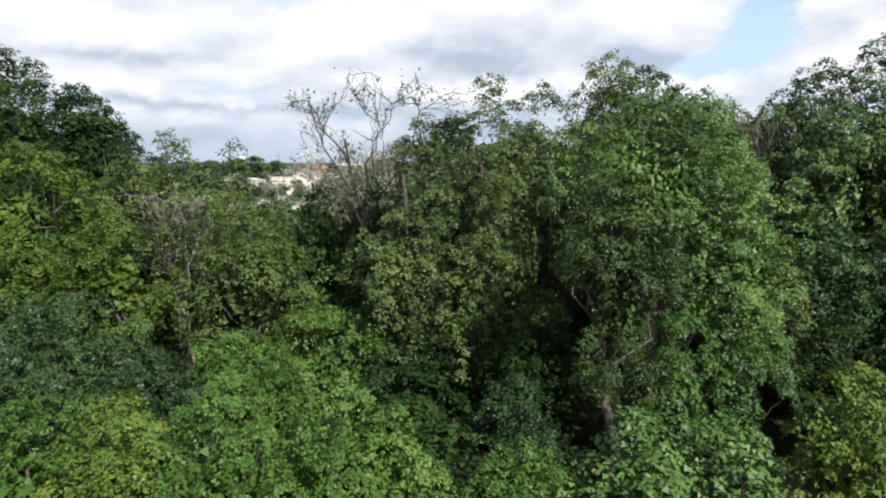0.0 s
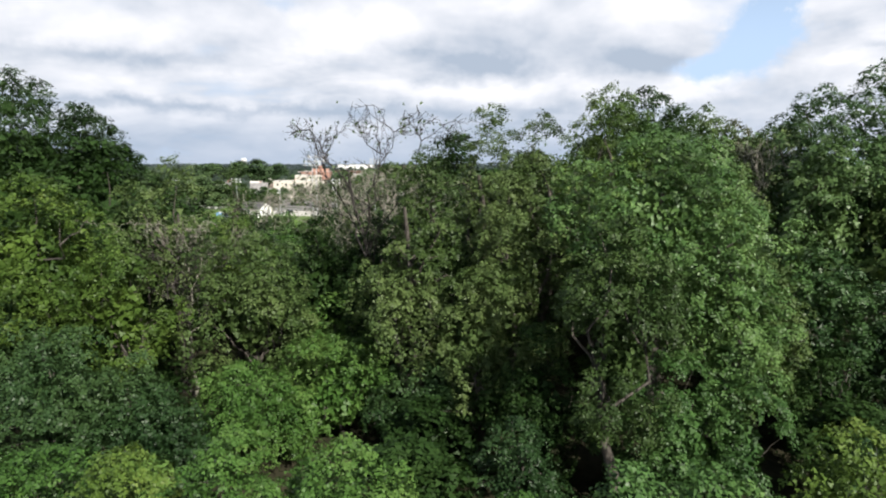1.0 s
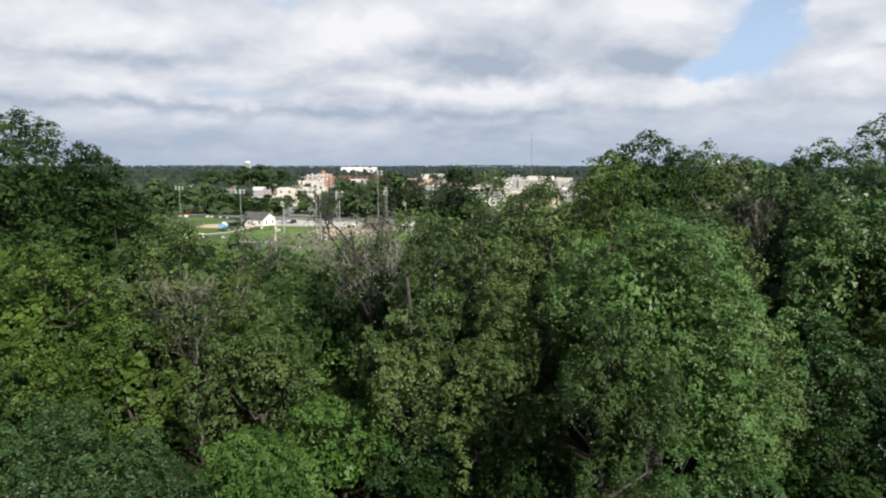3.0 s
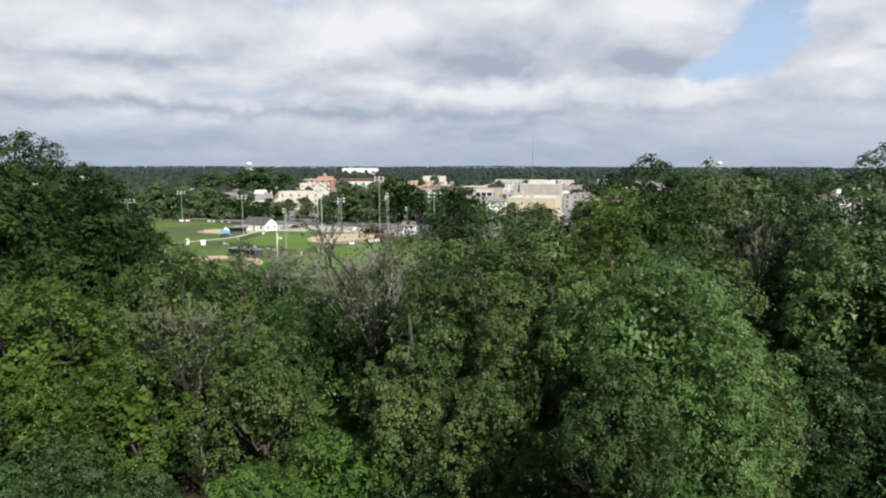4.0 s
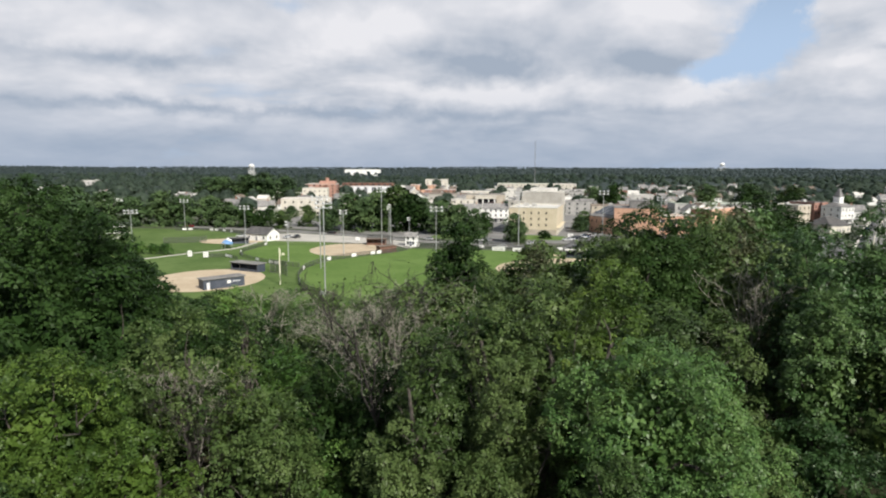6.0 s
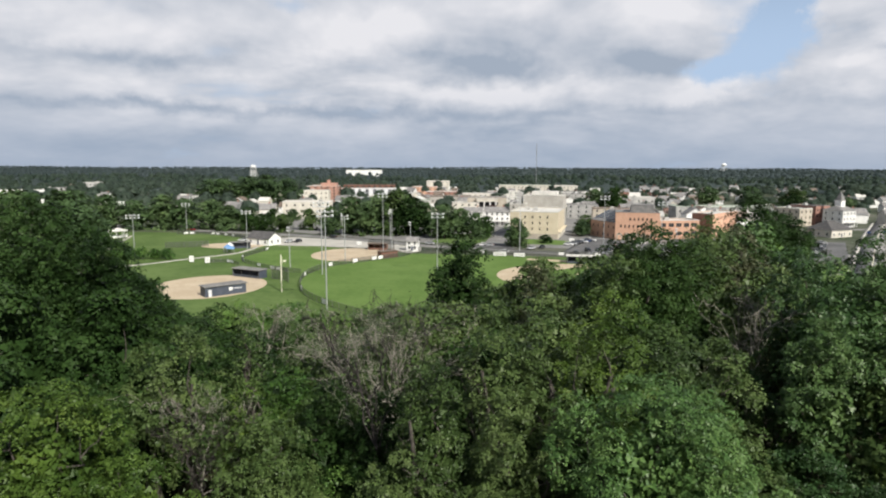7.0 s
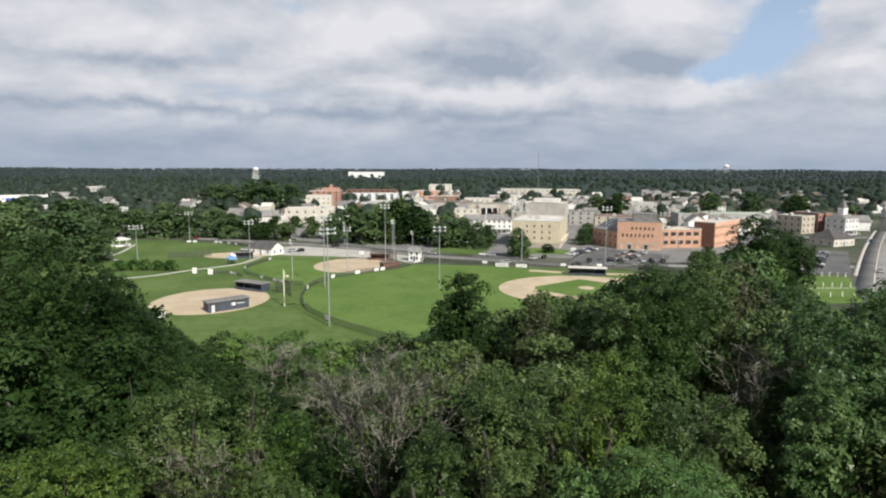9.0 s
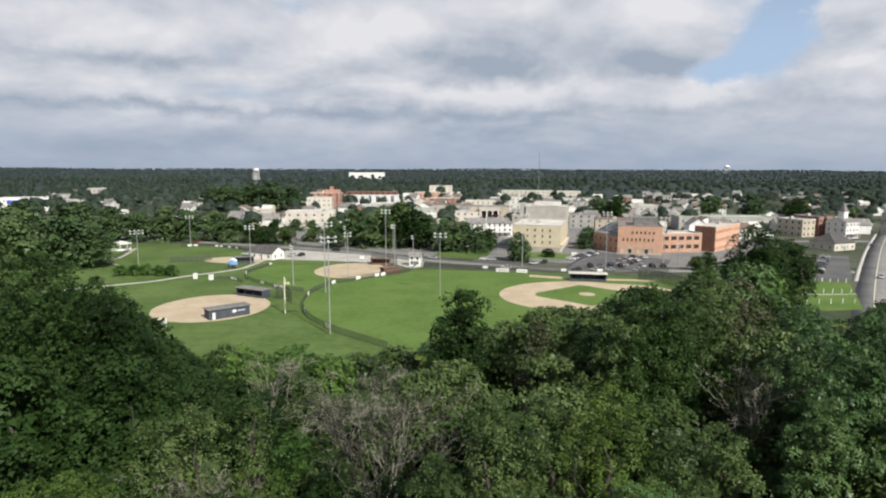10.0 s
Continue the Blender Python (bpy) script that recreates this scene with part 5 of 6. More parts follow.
# ---------------------------------------------------------------- the ball park
def light_pole(x, y, h, lamps=6, turn=0.0, kind="tall"):
    root = tagged(new("light_pole"), "tall grey steel floodlight pole beside the ball fields" if h > 12 else "grey steel street lamp post", "light pole", "floodlight poles")
    root.matrix_world = pose(x, y, 0, 0, 0, turn)
    part("pole", mesh_from("pole", *tubes([([(0, 0, -.2), (0, 0, h * .5), (0, 0, h)], [.19, .16, .10])], 8), STEEL), root)
    w = 0.62 * lamps / 2
    part("crossarm", boxes((-w, w, -.08, .08, h - .5, h - .32), (-w * .8, w * .8, -.08, .08, h - 1.6, h - 1.42)), root, mat=STEEL)
    for k in range(lamps):
        a = -w + 2 * w * (k % (lamps // 2)) / max(1, lamps // 2 - 1)
        z = h - .1 if k < lamps // 2 else h - 1.25
        g = bmesh.new()
        bmesh.ops.create_cone(g, cap_ends=True, segments=10, radius1=.42, radius2=.2, depth=.5, matrix=pose(a, -.35, z, 60))
        part("floodlight", g, root, mat=PANEL)
    return root


for x, y, h, n, turn in ((-32.7, 156.7, 26, 6, 20), (-45, 209, 25, 8, 10), (-29, 255, 26, 6, -20), (-5, 207, 21.6, 6, 0), (30, 270, 24, 4, 0), (65, 262, 25, 6, 10), (93, 272, 22, 6, 0),
                         (101, 275, 10, 2, 0), (-139, 263, 16, 8, 30), (-148, 337, 16.5, 6, 20), (-92, 271, 17.5, 6, 0), (-60, 223, 15, 2, 0), (-59, 326, 12, 2, 0), (-30, 294, 16, 2, 0),
                         (-20, 291, 11, 2, 0), (-42.5, 240, 18, 4, 30), (-26, 262, 19, 2, 0)):
    light_pole(x, y, h, n, turn)

FENCEWIRE = bpy.data.materials.new("chain_link")
FENCEWIRE.use_nodes = True
ft = FENCEWIRE.node_tree
ft.nodes["Principled BSDF"].inputs["Base Color"].default_value = (0.045, 0.05, 0.045, 1)
ft.nodes["Principled BSDF"].inputs["Roughness"].default_value = 0.6
see = ft.nodes.new("ShaderNodeBsdfTransparent")
mixs = ft.nodes.new("ShaderNodeMixShader")
mixs.inputs[0].default_value = 0.5
link(ft, see.outputs[0], mixs.inputs[1])
link(ft, ft.nodes["Principled BSDF"].outputs[0], mixs.inputs[2])
link(ft, mixs.outputs[0], ft.nodes["Material Output"].inputs[0])
post_meshes = {}


def fence(label, pts, h=1.8, spacing=3.0, steps=4, banners=0, seed=0, top_rail=True):
    """A chain-link fence along a smooth line: posts, rails, wire, and white banners here and there."""
    root = tagged(new("fence"), label, "fence")
    p = spline(pts, steps)
    seg = np.linalg.norm(np.diff(p, axis=0), axis=1)
    s = np.concatenate([[0], np.cumsum(seg)])
    n = max(2, int(s[-1] / spacing) + 1)
    q = np.stack([np.interp(np.linspace(0, s[-1], n), s, p[:, i]) for i in (0, 1)], -1)
    root.location = (q[0][0], q[0][1], 0)
    q = q - q[0]
    if h not in post_meshes:
        post_meshes[h] = mesh_from("post", *tubes([([(0, 0, -.2), (0, 0, h), (0, 0, h + .06)], [.055, .055, .02])], 6), WIRE)
    for a in q:
        o = part("post", post_meshes[h], root)
        o.location = (*a, 0)
    part("rail", mesh_from("rail", *tubes([(np.column_stack([q, np.full(n, z)]), np.full(n, .035)) for z in (h - .03, .12)], 5), WIRE), root)
    V = np.concatenate([np.column_stack([q, np.full(n, .1)]), np.column_stack([q, np.full(n, h - .05)])])
    i = np.arange(n - 1)
    part("wire_mesh", mesh_from("wire_mesh", V, np.stack([i, i + 1, i + 1 + n, i + n], -1), FENCEWIRE), root)
    r = random.Random(seed)
    for k in sorted(r.sample(range(n - 1), min(banners, n - 1))):
        a, c = q[k], q[k + 1]
        m, t = (a + c) / 2, math.degrees(math.atan2(c[1] - a[1], c[0] - a[0]))
        o = part("banner", boxes((-1.1, 1.1, -.05, .05, .35, h - .3)), root, "white advertising banner", WHITE)
        o.matrix_local = pose(m[0], m[1], 0, 0, 0, t)
    return root


fence("curved dark chain-link outfield fence with white banners", OUTFIELD[1:], 1.9, 3.0, 4, 7, 3)
fence("curved chain-link softball outfield fence with banners", [(-82, 270), (-85.4, 248), (-82, 236), (-75, 227), (-64, 217), (-53, 211)], 1.6, 3.0, 4, 6, 5)
fence("straight chain-link fence along the street", [(-15, 268), (10, 262.5), (40, 256), (90, 256)], 1.8, 3.0, 4, 3, 7)
fence("low chain-link fence beside a ball field", [(-131, 275), (-120, 278), (-114, 282)], 2.6, 2.5, 3, 0, 1)
fence("low chain-link fence beside a ball field", [(-150, 264), (-161, 276), (-164, 291), (-172, 320)], 1.4, 3.0, 4, 3, 2)
fence("white-bannered fence beyond the far field", [(-150, 329), (-135, 330), (-118, 322), (-104, 308)], 1.6, 3.0, 3, 7, 4)
fence("tall chain-link backstop behind home plate", [(-52.5, 193), (-55, 197.5), (-60, 200)], 4.5, 2.0, 3)
fence("tall chain-link backstop behind home plate", [(-38, 274.5), (-32, 277), (-26, 272)], 4.5, 2.0, 3)
fence("tall chain-link backstop behind home plate", [(72, 239), (80, 232), (84, 220)], 4.5, 2.0, 3)
fence("low chain-link fence by the infield", [(-95, 232), (-88, 234), (-80, 226)], 1.5, 2.5, 3, 2, 9)


def dugout(label, x, y, w, d, h, turn, wall_mat, roof_mat, open_front=False, extra=True):
    """A dugout: back and side walls, benches behind an open front, a sloping overhanging roof."""
    root = tagged(new("dugout"), label, "dugout", "dugouts")
    root.matrix_world = pose(x, y, 0, 0, 0, turn)
    t = .2
    if open_front:
        part("wall", boxes((-w / 2, w / 2, d / 2 - t, d / 2, 0, h), (-w / 2, -w / 2 + t, -d / 2, d / 2 - t, 0, h), (w / 2 - t, w / 2, -d / 2, d / 2 - t, 0, h), (-w / 2 + t, w / 2 - t, -d / 2, -d / 2 + .15, 0, .9)), root, mat=wall_mat)
    else:
        part("wall", boxes((-w / 2, w / 2, -d / 2, -d / 2 + t, 0, h), (-w / 2, -w / 2 + t, -d / 2 + t, d / 2, 0, h), (w / 2 - t, w / 2, -d / 2 + t, d / 2, 0, h)), root, mat=wall_mat)
    part("roof", boxes((-w / 2 - .35, w / 2 + .35, -d / 2 - .45, d / 2 + .45, h, h + .22), bevel=.03), root, mat=roof_mat)
    part("bench", boxes((-w / 2 + .6, w / 2 - .6, -.2, .25, .4, .48), (-w / 2 + .8, -w / 2 + .9, -.1, .2, 0, .4), (w / 2 - .9, w / 2 - .8, -.1, .2, 0, .4)), root, mat=STEEL)
    if extra and not open_front:
        part("door", boxes((-w / 2 + .9, -w / 2 + 1.8, -d / 2 - .05, -d / 2 - .002, .05, 2.1)), root, "pale door", PANEL)
        part("notice", boxes((.8, 1.9, -d / 2 - .05, -d / 2 - .002, 1.3, 2.2)), root, "small white notice", WHITE)
        # plain bars for lettering
        for k in range(3):
            part("lettering_bar", boxes((2.4 + .8 * k, 3.0 + .8 * k, -d / 2 - .03, -d / 2 - .002, 1.6, 1.9)), root, mat=PANEL)
    for k in range(4):
        a = -w / 2 + .3 + (w - .6) * k / 3
        part("post", boxes((a - .06, a + .06, *((-d / 2 - .06, -d / 2 - .002) if open_front else (d / 2 - .1, d / 2)), 0, h)), root, mat=WIRE)
    return root


dugout("navy board dugout with a flat grey roof", -66.9, 175.3, 12, 4.0, 2.9, 41, NAVY, ROOFGREY)
dugout("dark open dugout with a flat grey roof", -68.6, 203.5, 12, 3.6, 2.7, -26, NAVY, ROOFGREY, True)
dugout("dark open dugout with a flat brown roof", -33.5, 273.0, 8.5, 3.4, 2.7, 0, BROWN, ROOFBROWN, True)
dugout("brown board dugout with a flat roof", -26.5, 249.0, 7.6, 3.4, 2.7, 34, BROWN, ROOFBROWN, False, False)
dugout("long dark dugout with a pale flat roof", 52, 237.0, 14, 4.0, 2.8, -8, NAVY, ROOFPALE, True)
dugout("dark dugout beside the far softball field", -97, 276, 9, 3.2, 2.6, 20, NAVY, ROOFGREY, True)

# white goal-like post, signs, benches, tents, gazebo
post = tagged(new("foul_pole"), "tall yellowish-white foul pole with a short arm", "foul pole")
post.location = (-50.9, 179.3, 0)
CHALK = surface("cream_paint", (0.66, 0.63, 0.50), (0.76, 0.73, 0.60), 1.0, 0.6)
part("pole", mesh_from("pole", *tubes([([(0, 0, -.2), (0, 0, 5), (0, 0, 11.2)], [.17, .16, .13])], 8), CHALK), post)
part("arm", boxes((.1, 1.5, -.06, .06, 9.2, 9.35), (.3, .45, -.04, .04, 8.6, 10.6), (.9, 1.5, -.05, .05, 8.9, 9.6)), post, mat=CHALK)


def sign(label, x, y, w, h, z, turn, mat):
    root = tagged(new("sign"), label, "sign")
    root.matrix_world = pose(x, y, 0, 0, 0, turn)
    part("board", boxes((-w / 2, w / 2, -.06, .06, z, z + h), bevel=.02), root, mat=mat)
    for s in (-1, 1):
        part("post", boxes((s * w * .38 - .06, s * w * .38 + .06, .062, .18, -.1, z + h * .8)), root, mat=STEEL)
    for k in range(2):
        part("lettering_bar", boxes((-w * .35, w * .35, -.075, -.062, z + h * (.3 + .3 * k), z + h * (.42 + .3 * k))), root, mat=GREY)
    return root


sign("small white notice board on two posts", -80, 162, 2.6, 1.9, .6, 5, WHITE)
sign("white banner board on two posts", -101, 233, 1.6, 2.3, .3, 10, WHITE)
sign("white banner board on two posts", -94, 231, 1.8, 2.1, .3, 10, WHITE)
sign("white sign by the street", -44, 286, 2.2, 1.4, .5, 0, WHITE)
sign("white sign beside the car park", 58, 296, 2.4, 2.6, .2, -10, WHITE)
sign("white board on the outfield fence", 20, 254, 5.5, 1.6, .2, -12, WHITE)
sign("white board on the outfield fence", 28, 252.5, 4.5, 1.4, .2, -12, WHITE)


def tent(x, y, turn, mat, label):
    root = tagged(new("canopy_tent"), label, "tent")
    root.matrix_world = pose(x, y, 0, 0, 0, turn)
    g = bmesh.new()
    bmesh.ops.create_cone(g, cap_ends=False, segments=4, radius1=2.3, radius2=.1, depth=1.2, matrix=pose(0, 0, 2.9, 0, 0, 45))
    part("cover", g, root, mat=mat)
    part("valance", boxes((-1.62, 1.62, -1.62, -1.58, 2.05, 2.32), (-1.62, 1.62, 1.58, 1.62, 2.05, 2.32), (-1.62, -1.58, -1.58, 1.58, 2.05, 2.32), (1.58, 1.62, -1.58, 1.58, 2.05, 2.32)), root, mat=mat)
    for a in (-1.5, 1.5):
        for c in (-1.5, 1.5):
            part("leg", boxes((a - .04, a + .04, c - .04, c + .04, 0, 2.3)), root, mat=STEEL)


tent(-97.5, 262, 10, CANVAS, "blue canvas canopy tent on thin legs")
tent(-95, 258.5, 20, CANVAS, "blue canvas canopy tent on thin legs")
tent(-98.5, 267, 15, WHITE, "white canvas canopy tent on thin legs")

gz = tagged(new("gazebo"), "white octagonal gazebo with a pale roof", "gazebo")
gz.location = (-175, 315, 0)
g = bmesh.new()
bmesh.ops.create_cone(g, cap_ends=True, segments=8, radius1=5.4, radius2=.3, depth=1.5, matrix=pose(0, 0, 4.2))
part("roof", g, gz, mat=ROOFPALE)
for k in range(8):
    a = .785 * k + .39
    part("post", boxes((4.4 * math.cos(a) - .12, 4.4 * math.cos(a) + .12, 4.4 * math.sin(a) - .12, 4.4 * math.sin(a) + .12, 0, 3.5)), gz, mat=WHITE)
g = bmesh.new()
bmesh.ops.create_cone(g, cap_ends=True, segments=8, radius1=4.9, radius2=4.9, depth=.9, matrix=pose(0, 0, .45))
part("railing", g, gz, mat=WHITE)


# ---------------------------------------------------------------- cars
CAR_PAINTS = [surface("car_paint_" + n, c, tuple(v * 1.1 for v in c), 1.0, 0.25, wear=0.1, bump=0.0, gloss=0.7) for n, c in
              (("black", (0.012, 0.012, 0.014)), ("white", (0.70, 0.70, 0.70)), ("silver", (0.38, 0.39, 0.40)), ("grey", (0.10, 0.105, 0.11)), ("blue", (0.03, 0.06, 0.16)), ("red", (0.20, 0.02, 0.02)))]
TYRE = surface("tyre_rubber", (0.015, 0.015, 0.015), (0.025, 0.025, 0.025), 3.0, 0.9)


def car(paint, lab, tall=1.0):
    root = tagged(new("car"), lab, "car", "parked cars")
    root.location = (0, -600, 0)
    g = bmesh.new()
    prof = [(-2.25, .35), (-2.3, .75), (-1.95, .95), (-.95, 1.0), (1.65, 1.02), (2.2, .98), (2.28, .6), (2.2, .32)]
    l = [g.verts.new((x, -.88, z * (1 if z < .9 else tall ** .3))) for x, z in prof]
    r = [g.verts.new((x, .88, z * (1 if z < .9 else tall ** .3))) for x, z in prof]
    for i in range(8):
        j = (i + 1) % 8
        g.faces.new((l[i], l[j], r[j], r[i]))
    g.faces.new(l[::-1]), g.faces.new(r)
    bmesh.ops.recalc_face_normals(g, faces=g.faces[:])
    bmesh.ops.bevel(g, geom=g.edges[:], offset=.06, segments=2, affect="EDGES")
    body = part("body", g, root, mat=paint)
    g = bmesh.new()
    top = 1.45 * tall
    a = [g.verts.new(v) for v in ((-1.0, -.80, 1.0), (1.9, -.80, 1.0), (1.9, .80, 1.0), (-1.0, .80, 1.0))]
    c = [g.verts.new(v) for v in ((-.25, -.66, top), (1.35, -.66, top), (1.35, .66, top), (-.25, .66, top))]
    for i in range(4):
        j = (i + 1) % 4
        g.faces.new((a[i], a[j], c[j], c[i]))
    g.faces.new(c)
    part("cabin_glass", g, root, mat=GLASS)
    part("roof", boxes((-.28, 1.38, -.68, .68, top, top + .05), bevel=.02), root, mat=paint)
    for x in (-1.45, 1.4):
        for y in (-.82, .82):
            g = bmesh.new()
            bmesh.ops.create_cone(g, cap_ends=True, segments=14, radius1=.33, radius2=.33, depth=.22, matrix=pose(x, y, .33, 90))
            wh = part("wheel", g, root, mat=TYRE)
    for y in (-.6, .6):
        part("headlight", boxes((-2.34, -2.24, y - .18, y + .18, .62, .76), bevel=.02), root, mat=PANEL)
        part("tail_light", boxes((2.22, 2.32, y - .16, y + .16, .66, .82), bevel=.02), root, mat=CAR_PAINTS[5])
    return root


cars = [car(p, f"{n} parked car with dark windows", t) for p, n, t in zip(CAR_PAINTS, ("black", "white", "silver", "dark grey", "dark blue", "red"), (1.15, 1.0, 1.0, 1.1, 1.0, 1.0))]
rng = np.random.default_rng(33)
spots = []
for k in range(9):
    spots.append((55.5 + 2.05 * k * .78 * 1.15, 290 + 2.05 * k * 1.15 * .95, 150))
for k in range(10):
    spots.append((71 + 1.75 * k, 274 + 2.5 * k, 150))
    spots.append((75.5 + 1.75 * k, 273 + 2.5 * k, -30))
for k in range(8):
    spots.append((60 + 4.6 * k, 269.8, 95) if k % 3 != 1 else (60 + 4.6 * k, 269.5, 88))
spots += [(9, 267.3, -22), (15.8, 266.2, -20), (22.5, 264.5, -18), (52, 259.5, 4), (60, 259.3, 2), (66, 259.3, 0), (78, 259.5, 0), (-11, 291, -30), (14, 288, -20), (17, 286.5, -20), (36, 276, 40), (41, 279, 60)]
spots += [(152 + 5.0 * k, 256 + 7.6 * k, 150) for k in range(7)] + [(172, 283, 60), (166, 276, 60), (171, 246, 57), (247, 351, 57), (236, 349, 57), (143, 250, 60)]
spots += [(-62, 316, -25), (-104, 300, 10), (-100, 303, 14), (-80, 296, 60), (-76, 297, 60), (-150, 348, -22), (-170, 356, -22), (-190, 365, -22), (-200, 369, -24)]
for i, (x, y, a) in enumerate(spots):
    if 20 < i < 40 and rng.random() < .2:
        continue
    copy_thing(cars[int(rng.choice(6, p=(.25, .25, .2, .16, .08, .06)))], pose(x + rng.normal(0, .15), y + rng.normal(0, .15), .1, 0, 0, a + rng.normal(0, 2)))
for t in cars:
    for o in (*t.children_recursive, t):
        bpy.data.objects.remove(o)

# white posts in rows on the fenced lawn
post_me = mesh_of("marker_post", boxes((-.09, .09, -.09, .09, 0, 1.5), (-.12, .12, -.12, .12, 1.5, 1.6)), WHITE)
for j, (u0, u1) in enumerate(((0.98, 7), (0.55, 7), (0.2, 6))):
    for k in range(u1):
        f = (k + .5) / u1
        x = (102 + (134 - 102) * u0) * (1 - f) + (128 + (152 - 128) * u0) * f
        y = (186 + (240 - 186) * u0) * (1 - f) + (190 + (235 - 190) * u0) * f
        o = tagged(new("marker_post", post_me), "short white painted post on the lawn", "post", "white lawn posts")
        o.location = (x, y, 0.05)


# ---------------------------------------------------------------- trees of the town and the far woods
TOWNG = "trees of the town"
town_kinds = []
for i, (kind, lab) in enumerate((("town", "broad dark green street tree"), ("town", "round-crowned dark green tree in town"), ("deep", "leafy green tree beside houses"), ("olive", "lighter green tree beside houses"), ("plum", "small tree with dark plum-red leaves"))):
    town_kinds.append(make_tree("tree", lab, (0, -700 - 40 * i), 15 + float(ground_z(0, -700)), 5.6, kind, 500 + i, -2.0 + float(ground_z(0, -700)), 0.85, 2700, 44, 0.0, limbs=3, group=TOWNG, column=0.5, joined=True, gap=0.0))


def town_tree(x, y, h, r, k, turn):
    return copy_thing(town_kinds[k], Matrix.LocRotScale((x, y, float(ground_z(x, y))), Euler((0, 0, turn)), (r / 5.6, r / 5.6, h / 15)))


rng = np.random.default_rng(77)
for x, y, h, r, k in ((-56, 338, 20, 9, 0), (-47, 332, 17, 8, 1), (-40, 342, 21, 10, 0), (-30, 334, 24, 9, 3), (-22, 330, 20, 9, 2), (-16, 344, 17, 6, 0), (-4, 316, 17, 7.5, 1), (4, 322, 15, 7, 0), (12, 312, 13, 4.5, 1),
                      (18, 322, 11, 4, 2), (29.5, 283, 13, 4.5, 1), (33, 290, 9, 3.5, 0), (-172, 268, 25, 12, 1), (-190, 255, 22, 10, 0), (-158, 262, 17, 8, 0), (-205, 280, 24, 11, 1), (-186, 290, 20, 9, 0), (-225, 262, 24, 11, 2), (-220, 300, 22, 10, 0), (-245, 285, 22, 10, 0),
                      (-185, 352, 17, 8, 0), (-170, 356, 19, 9, 1), (-155, 352, 18, 8, 0), (-142, 358, 17, 8, 0), (-130, 352, 14, 7, 1), (-200, 350, 20, 9, 0), (-118, 352, 13, 6, 2), (-108, 345, 10, 5, 2), (-96, 345, 10, 5, 3),
                      (-225, 360, 22, 10, 0), (-250, 350, 22, 10, 1), (-275, 340, 22, 10, 0), (-72, 352, 12, 5, 0), (-84, 356, 12, 5, 3), (-66, 330, 9, 4, 1), (-80, 400, 11, 5, 0), (-118, 400, 9, 4.5, 2),
                      (152, 280, 9, 3.2, 2), (158, 288, 9, 3, 3), (164, 297, 8, 3, 2),
                      (75, 345, 10, 5, 1), (70, 330, 8, 4, 0), (46, 300, 4, 3, 2), (30, 462, 8, 4.5, 4), (50, 460, 8, 4.5, 4), (-200, 600, 26, 14, 0), (-180, 590, 27, 14, 1), (-222, 590, 24, 13, 0), (-165, 610, 24, 11, 0), (-240, 600, 22, 11, 1),
                      (120, 520, 18, 8, 0), (132, 500, 20, 9, 2), (215, 520, 20, 10, 0), (240, 500, 21, 10, 1), (265, 480, 20, 10, 3), (255, 460, 16, 8, 2), (285, 445, 15, 7, 0), (-6, 372, 8, 4, 2),
                      (-137, 396, 7, 4, 2), (-109, 415, 8, 4, 0), (104, 262, 6, 3, 3), (111, 268, 7, 3.4, 2)):
    town_tree(x, y, h, r, k, rng.uniform(0, 6.28))
for t in town_kinds:
    for o in (*t.children_recursive, t):
        bpy.data.objects.remove(o)


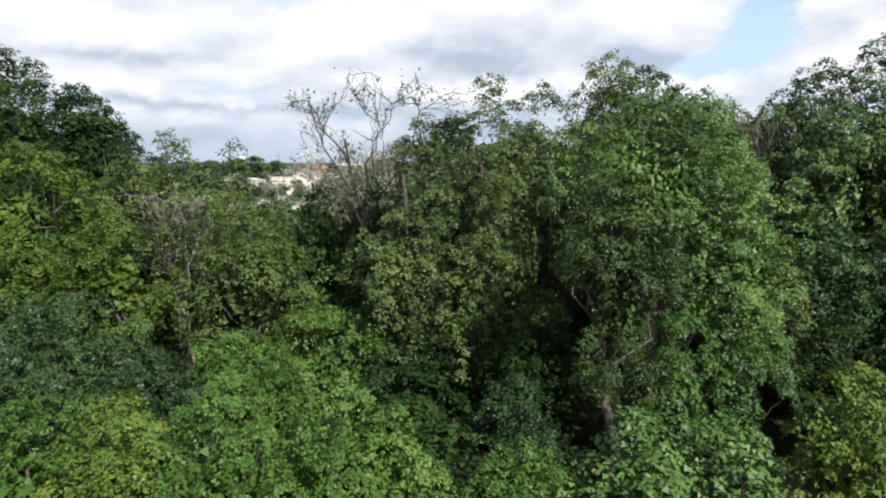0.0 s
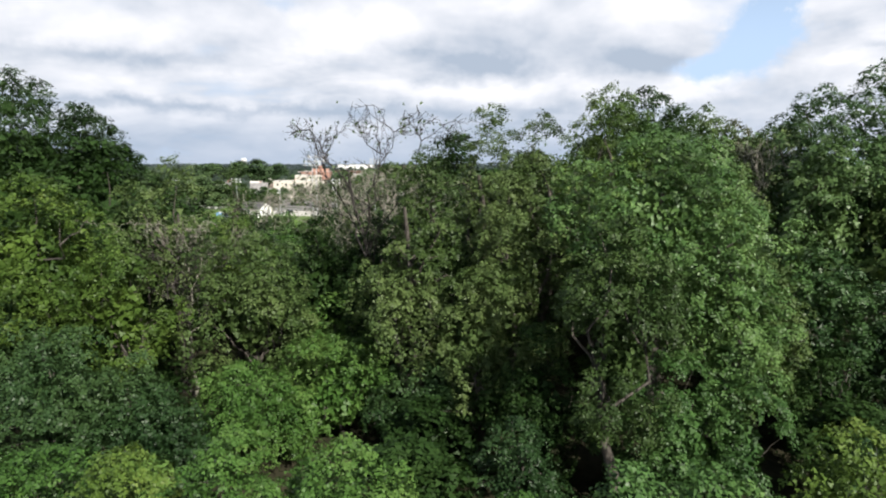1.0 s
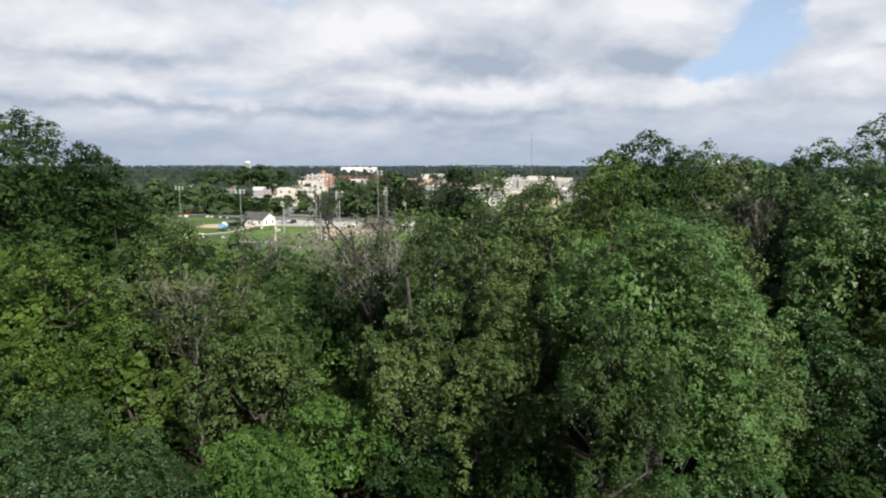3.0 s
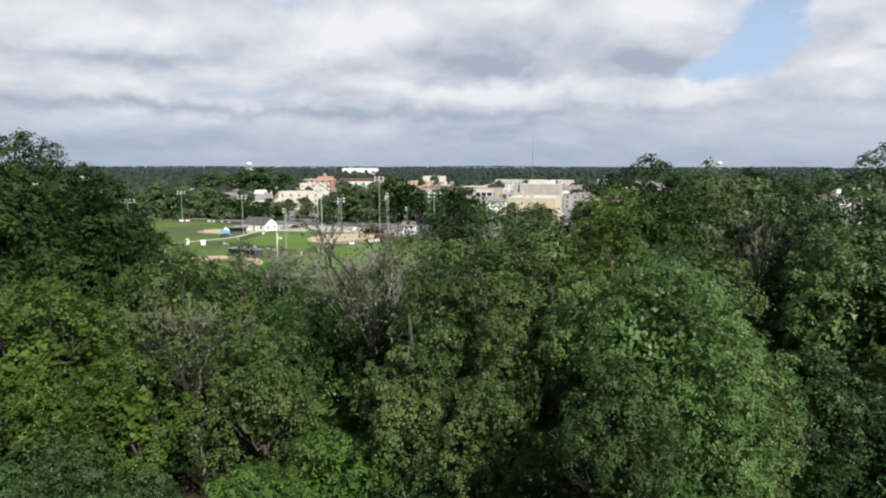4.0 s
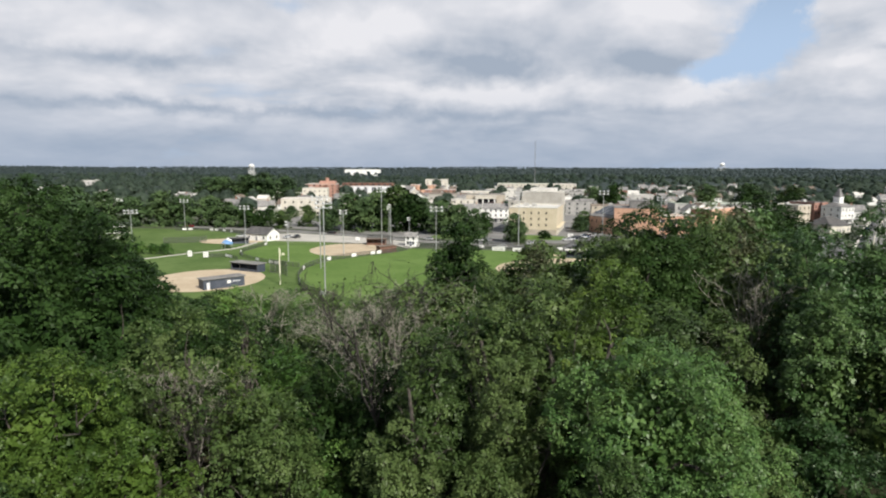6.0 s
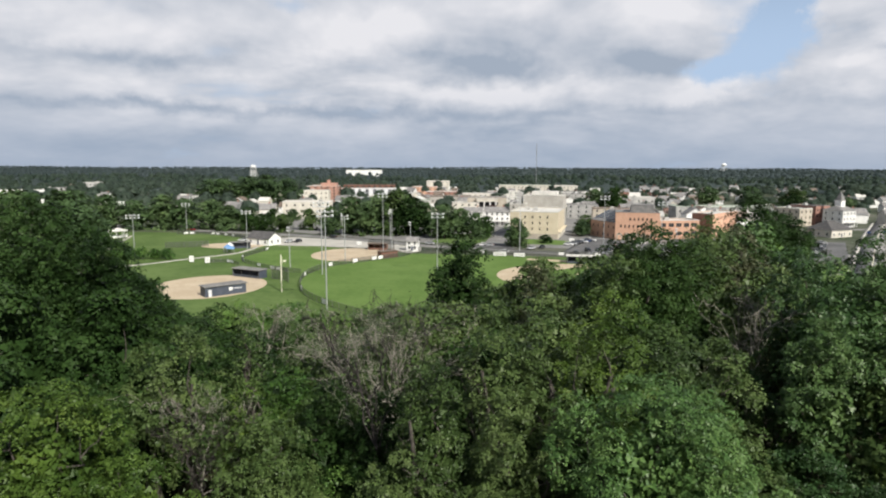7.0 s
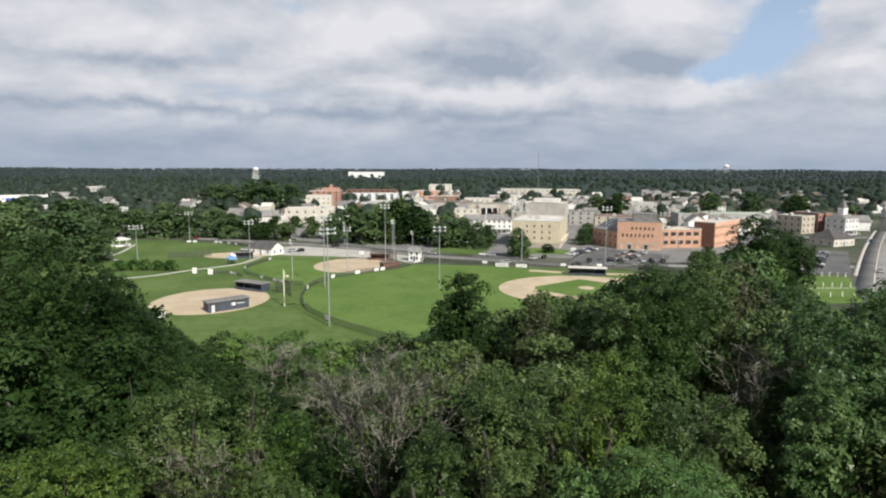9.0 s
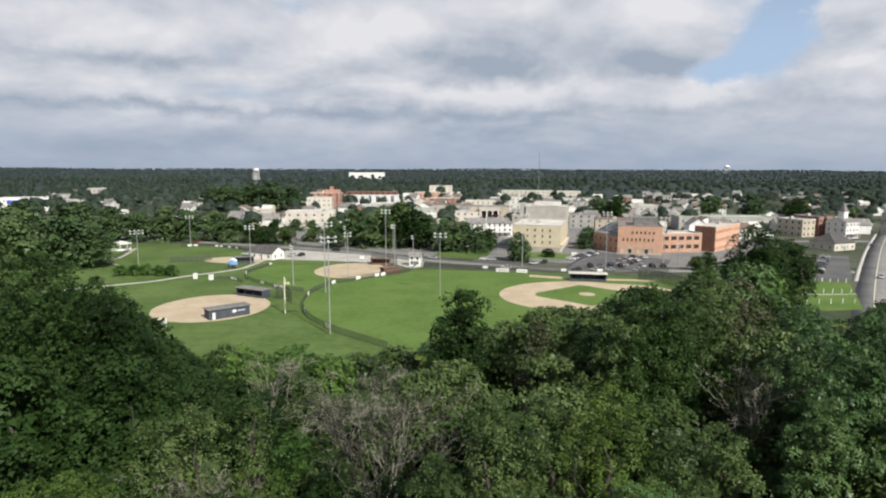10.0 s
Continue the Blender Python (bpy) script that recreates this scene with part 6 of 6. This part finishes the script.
def far_woods(name, label, y0, y1, n, leaves, size, hmin, hmax, power, seed, keep=lambda x, y: True, kind="far"):
    """A distant wood in one piece: crowns of coarse leaf sprays."""
    rng = np.random.default_rng(seed)
    y = (y0 ** power + (y1 ** power - y0 ** power) * rng.random(n)) ** (1 / power)
    x = rng.uniform(-0.82, 0.82, n) * y
    sel = np.array([keep(a, b) for a, b in zip(x, y)])
    x, y = x[sel], y[sel]
    n = len(x)
    h = rng.uniform(hmin, hmax, n) * (1 + 0.25 * np.sin(x / 170) * np.cos(y / 230))
    z = ground_z(x, y)
    d = sphere_points(rng, n * leaves)
    d[:, 2] = np.abs(d[:, 2]) * 1.15 - 0.15
    idx = np.repeat(np.arange(n), leaves)
    r = (h * rng.uniform(0.38, 0.55, n))[idx]
    c = np.column_stack([x, y, z + h * 0.55])[idx]
    p = c + d * np.column_stack([r, r, h[idx] * 0.45]) * rng.uniform(0.75, 1.05, (n * leaves, 1))
    nrm = unit(d + np.array([0, 0, 0.5]) + rng.normal(0, 0.15, (n * leaves, 3)))
    s = size * np.clip(y[idx] / y0, 1, 1.7)
    v, f = leaf_blades(rng, p, nrm, 1.0, 0.9)
    rings, segs = np.array([(1.0, -0.15), (0.92, 0.42), (0.55, 0.82)]), 5
    az = np.linspace(0, 6.283, segs, endpoint=False)
    dome = np.concatenate([np.column_stack([q * np.cos(az + 0.4 * i), q * np.sin(az + 0.4 * i), np.full(segs, t)]) for i, (q, t) in enumerate(rings)] + [np.array([[0, 0, 1.0]])])
    k = np.arange(segs)
    k1 = (k + 1) % segs
    tri = np.concatenate([np.concatenate([np.stack([i * segs + k, i * segs + k1, (i + 1) * segs + k1], -1), np.stack([i * segs + k, (i + 1) * segs + k1, (i + 1) * segs + k], -1)]) for i in range(2)] + [np.stack([2 * segs + k, 2 * segs + k1, np.full(segs, 3 * segs)], -1)])
    heart = dome[None] * rng.uniform(0.78, 1.0, (n, len(dome), 1)) * np.column_stack([r[::leaves], r[::leaves], h * 0.45])[:, None, :] + np.column_stack([x, y, z + h * 0.55])[:, None, :]
    hf = (tri[None] + (np.arange(n) * len(dome))[:, None, None]).reshape(-1, 3)
    mid = v.reshape(-1, 3, 3).mean(1, keepdims=True)
    v = (mid + (v.reshape(-1, 3, 3) - mid) * s[:, None, None]).reshape(-1, 3)
    v, f = np.concatenate([v, heart.reshape(-1, 3)]), np.concatenate([f, hf + len(v)])
    return tagged(new(name, mesh_from(name, v, f, LEAF[kind])), label, "woods", kind="stuff")


def off_houses(x, y):
    return all((x - a) ** 2 + (y - b) ** 2 > (c * 0.5 + 3) ** 2 for a, b, c in taken)


def in_town(x, y):
    u = x / y
    share = 0.8 if u < -0.34 else (0.9 if u > 0.5 else (0.26 if y < 650 else 0.5))
    return (math.sin(x * 12.9898 + y * 78.233) * 43758.5453) % 1.0 < share and off_houses(x, y) and not (u > 0.53 and y < 420 and u < 0.75)


# these crowns use the leaf colours with haze painted in
far_woods("street_trees", "scattered green trees between the town's houses, tinted for haze", 375, 900, 1150, 110, 1.3, 8, 17, 2.0, 6, in_town)
far_woods("woods", "wooded outskirts of the town with crowns tinted for haze", 900, 1700, 1300, 50, 2.2, 9, 16, 2.0, 1)
far_woods("woods", "distant woods reaching to the horizon, tinted blue-grey for haze", 1500, 4850, 6000, 8, 3.6, 9, 15, 1.25, 2, kind="horizon")
for k in range(5):
    make_tree("bush", "rounded green bush beside the ball field", (-134 + 5 * k, 240 + (k % 2)), 3.6 + .4 * (k % 3), 3.0, "bright", 700 + k, 0.2, 0.5, 900, 16, 0.0, limbs=2, joined=True, group="bushes by the field")
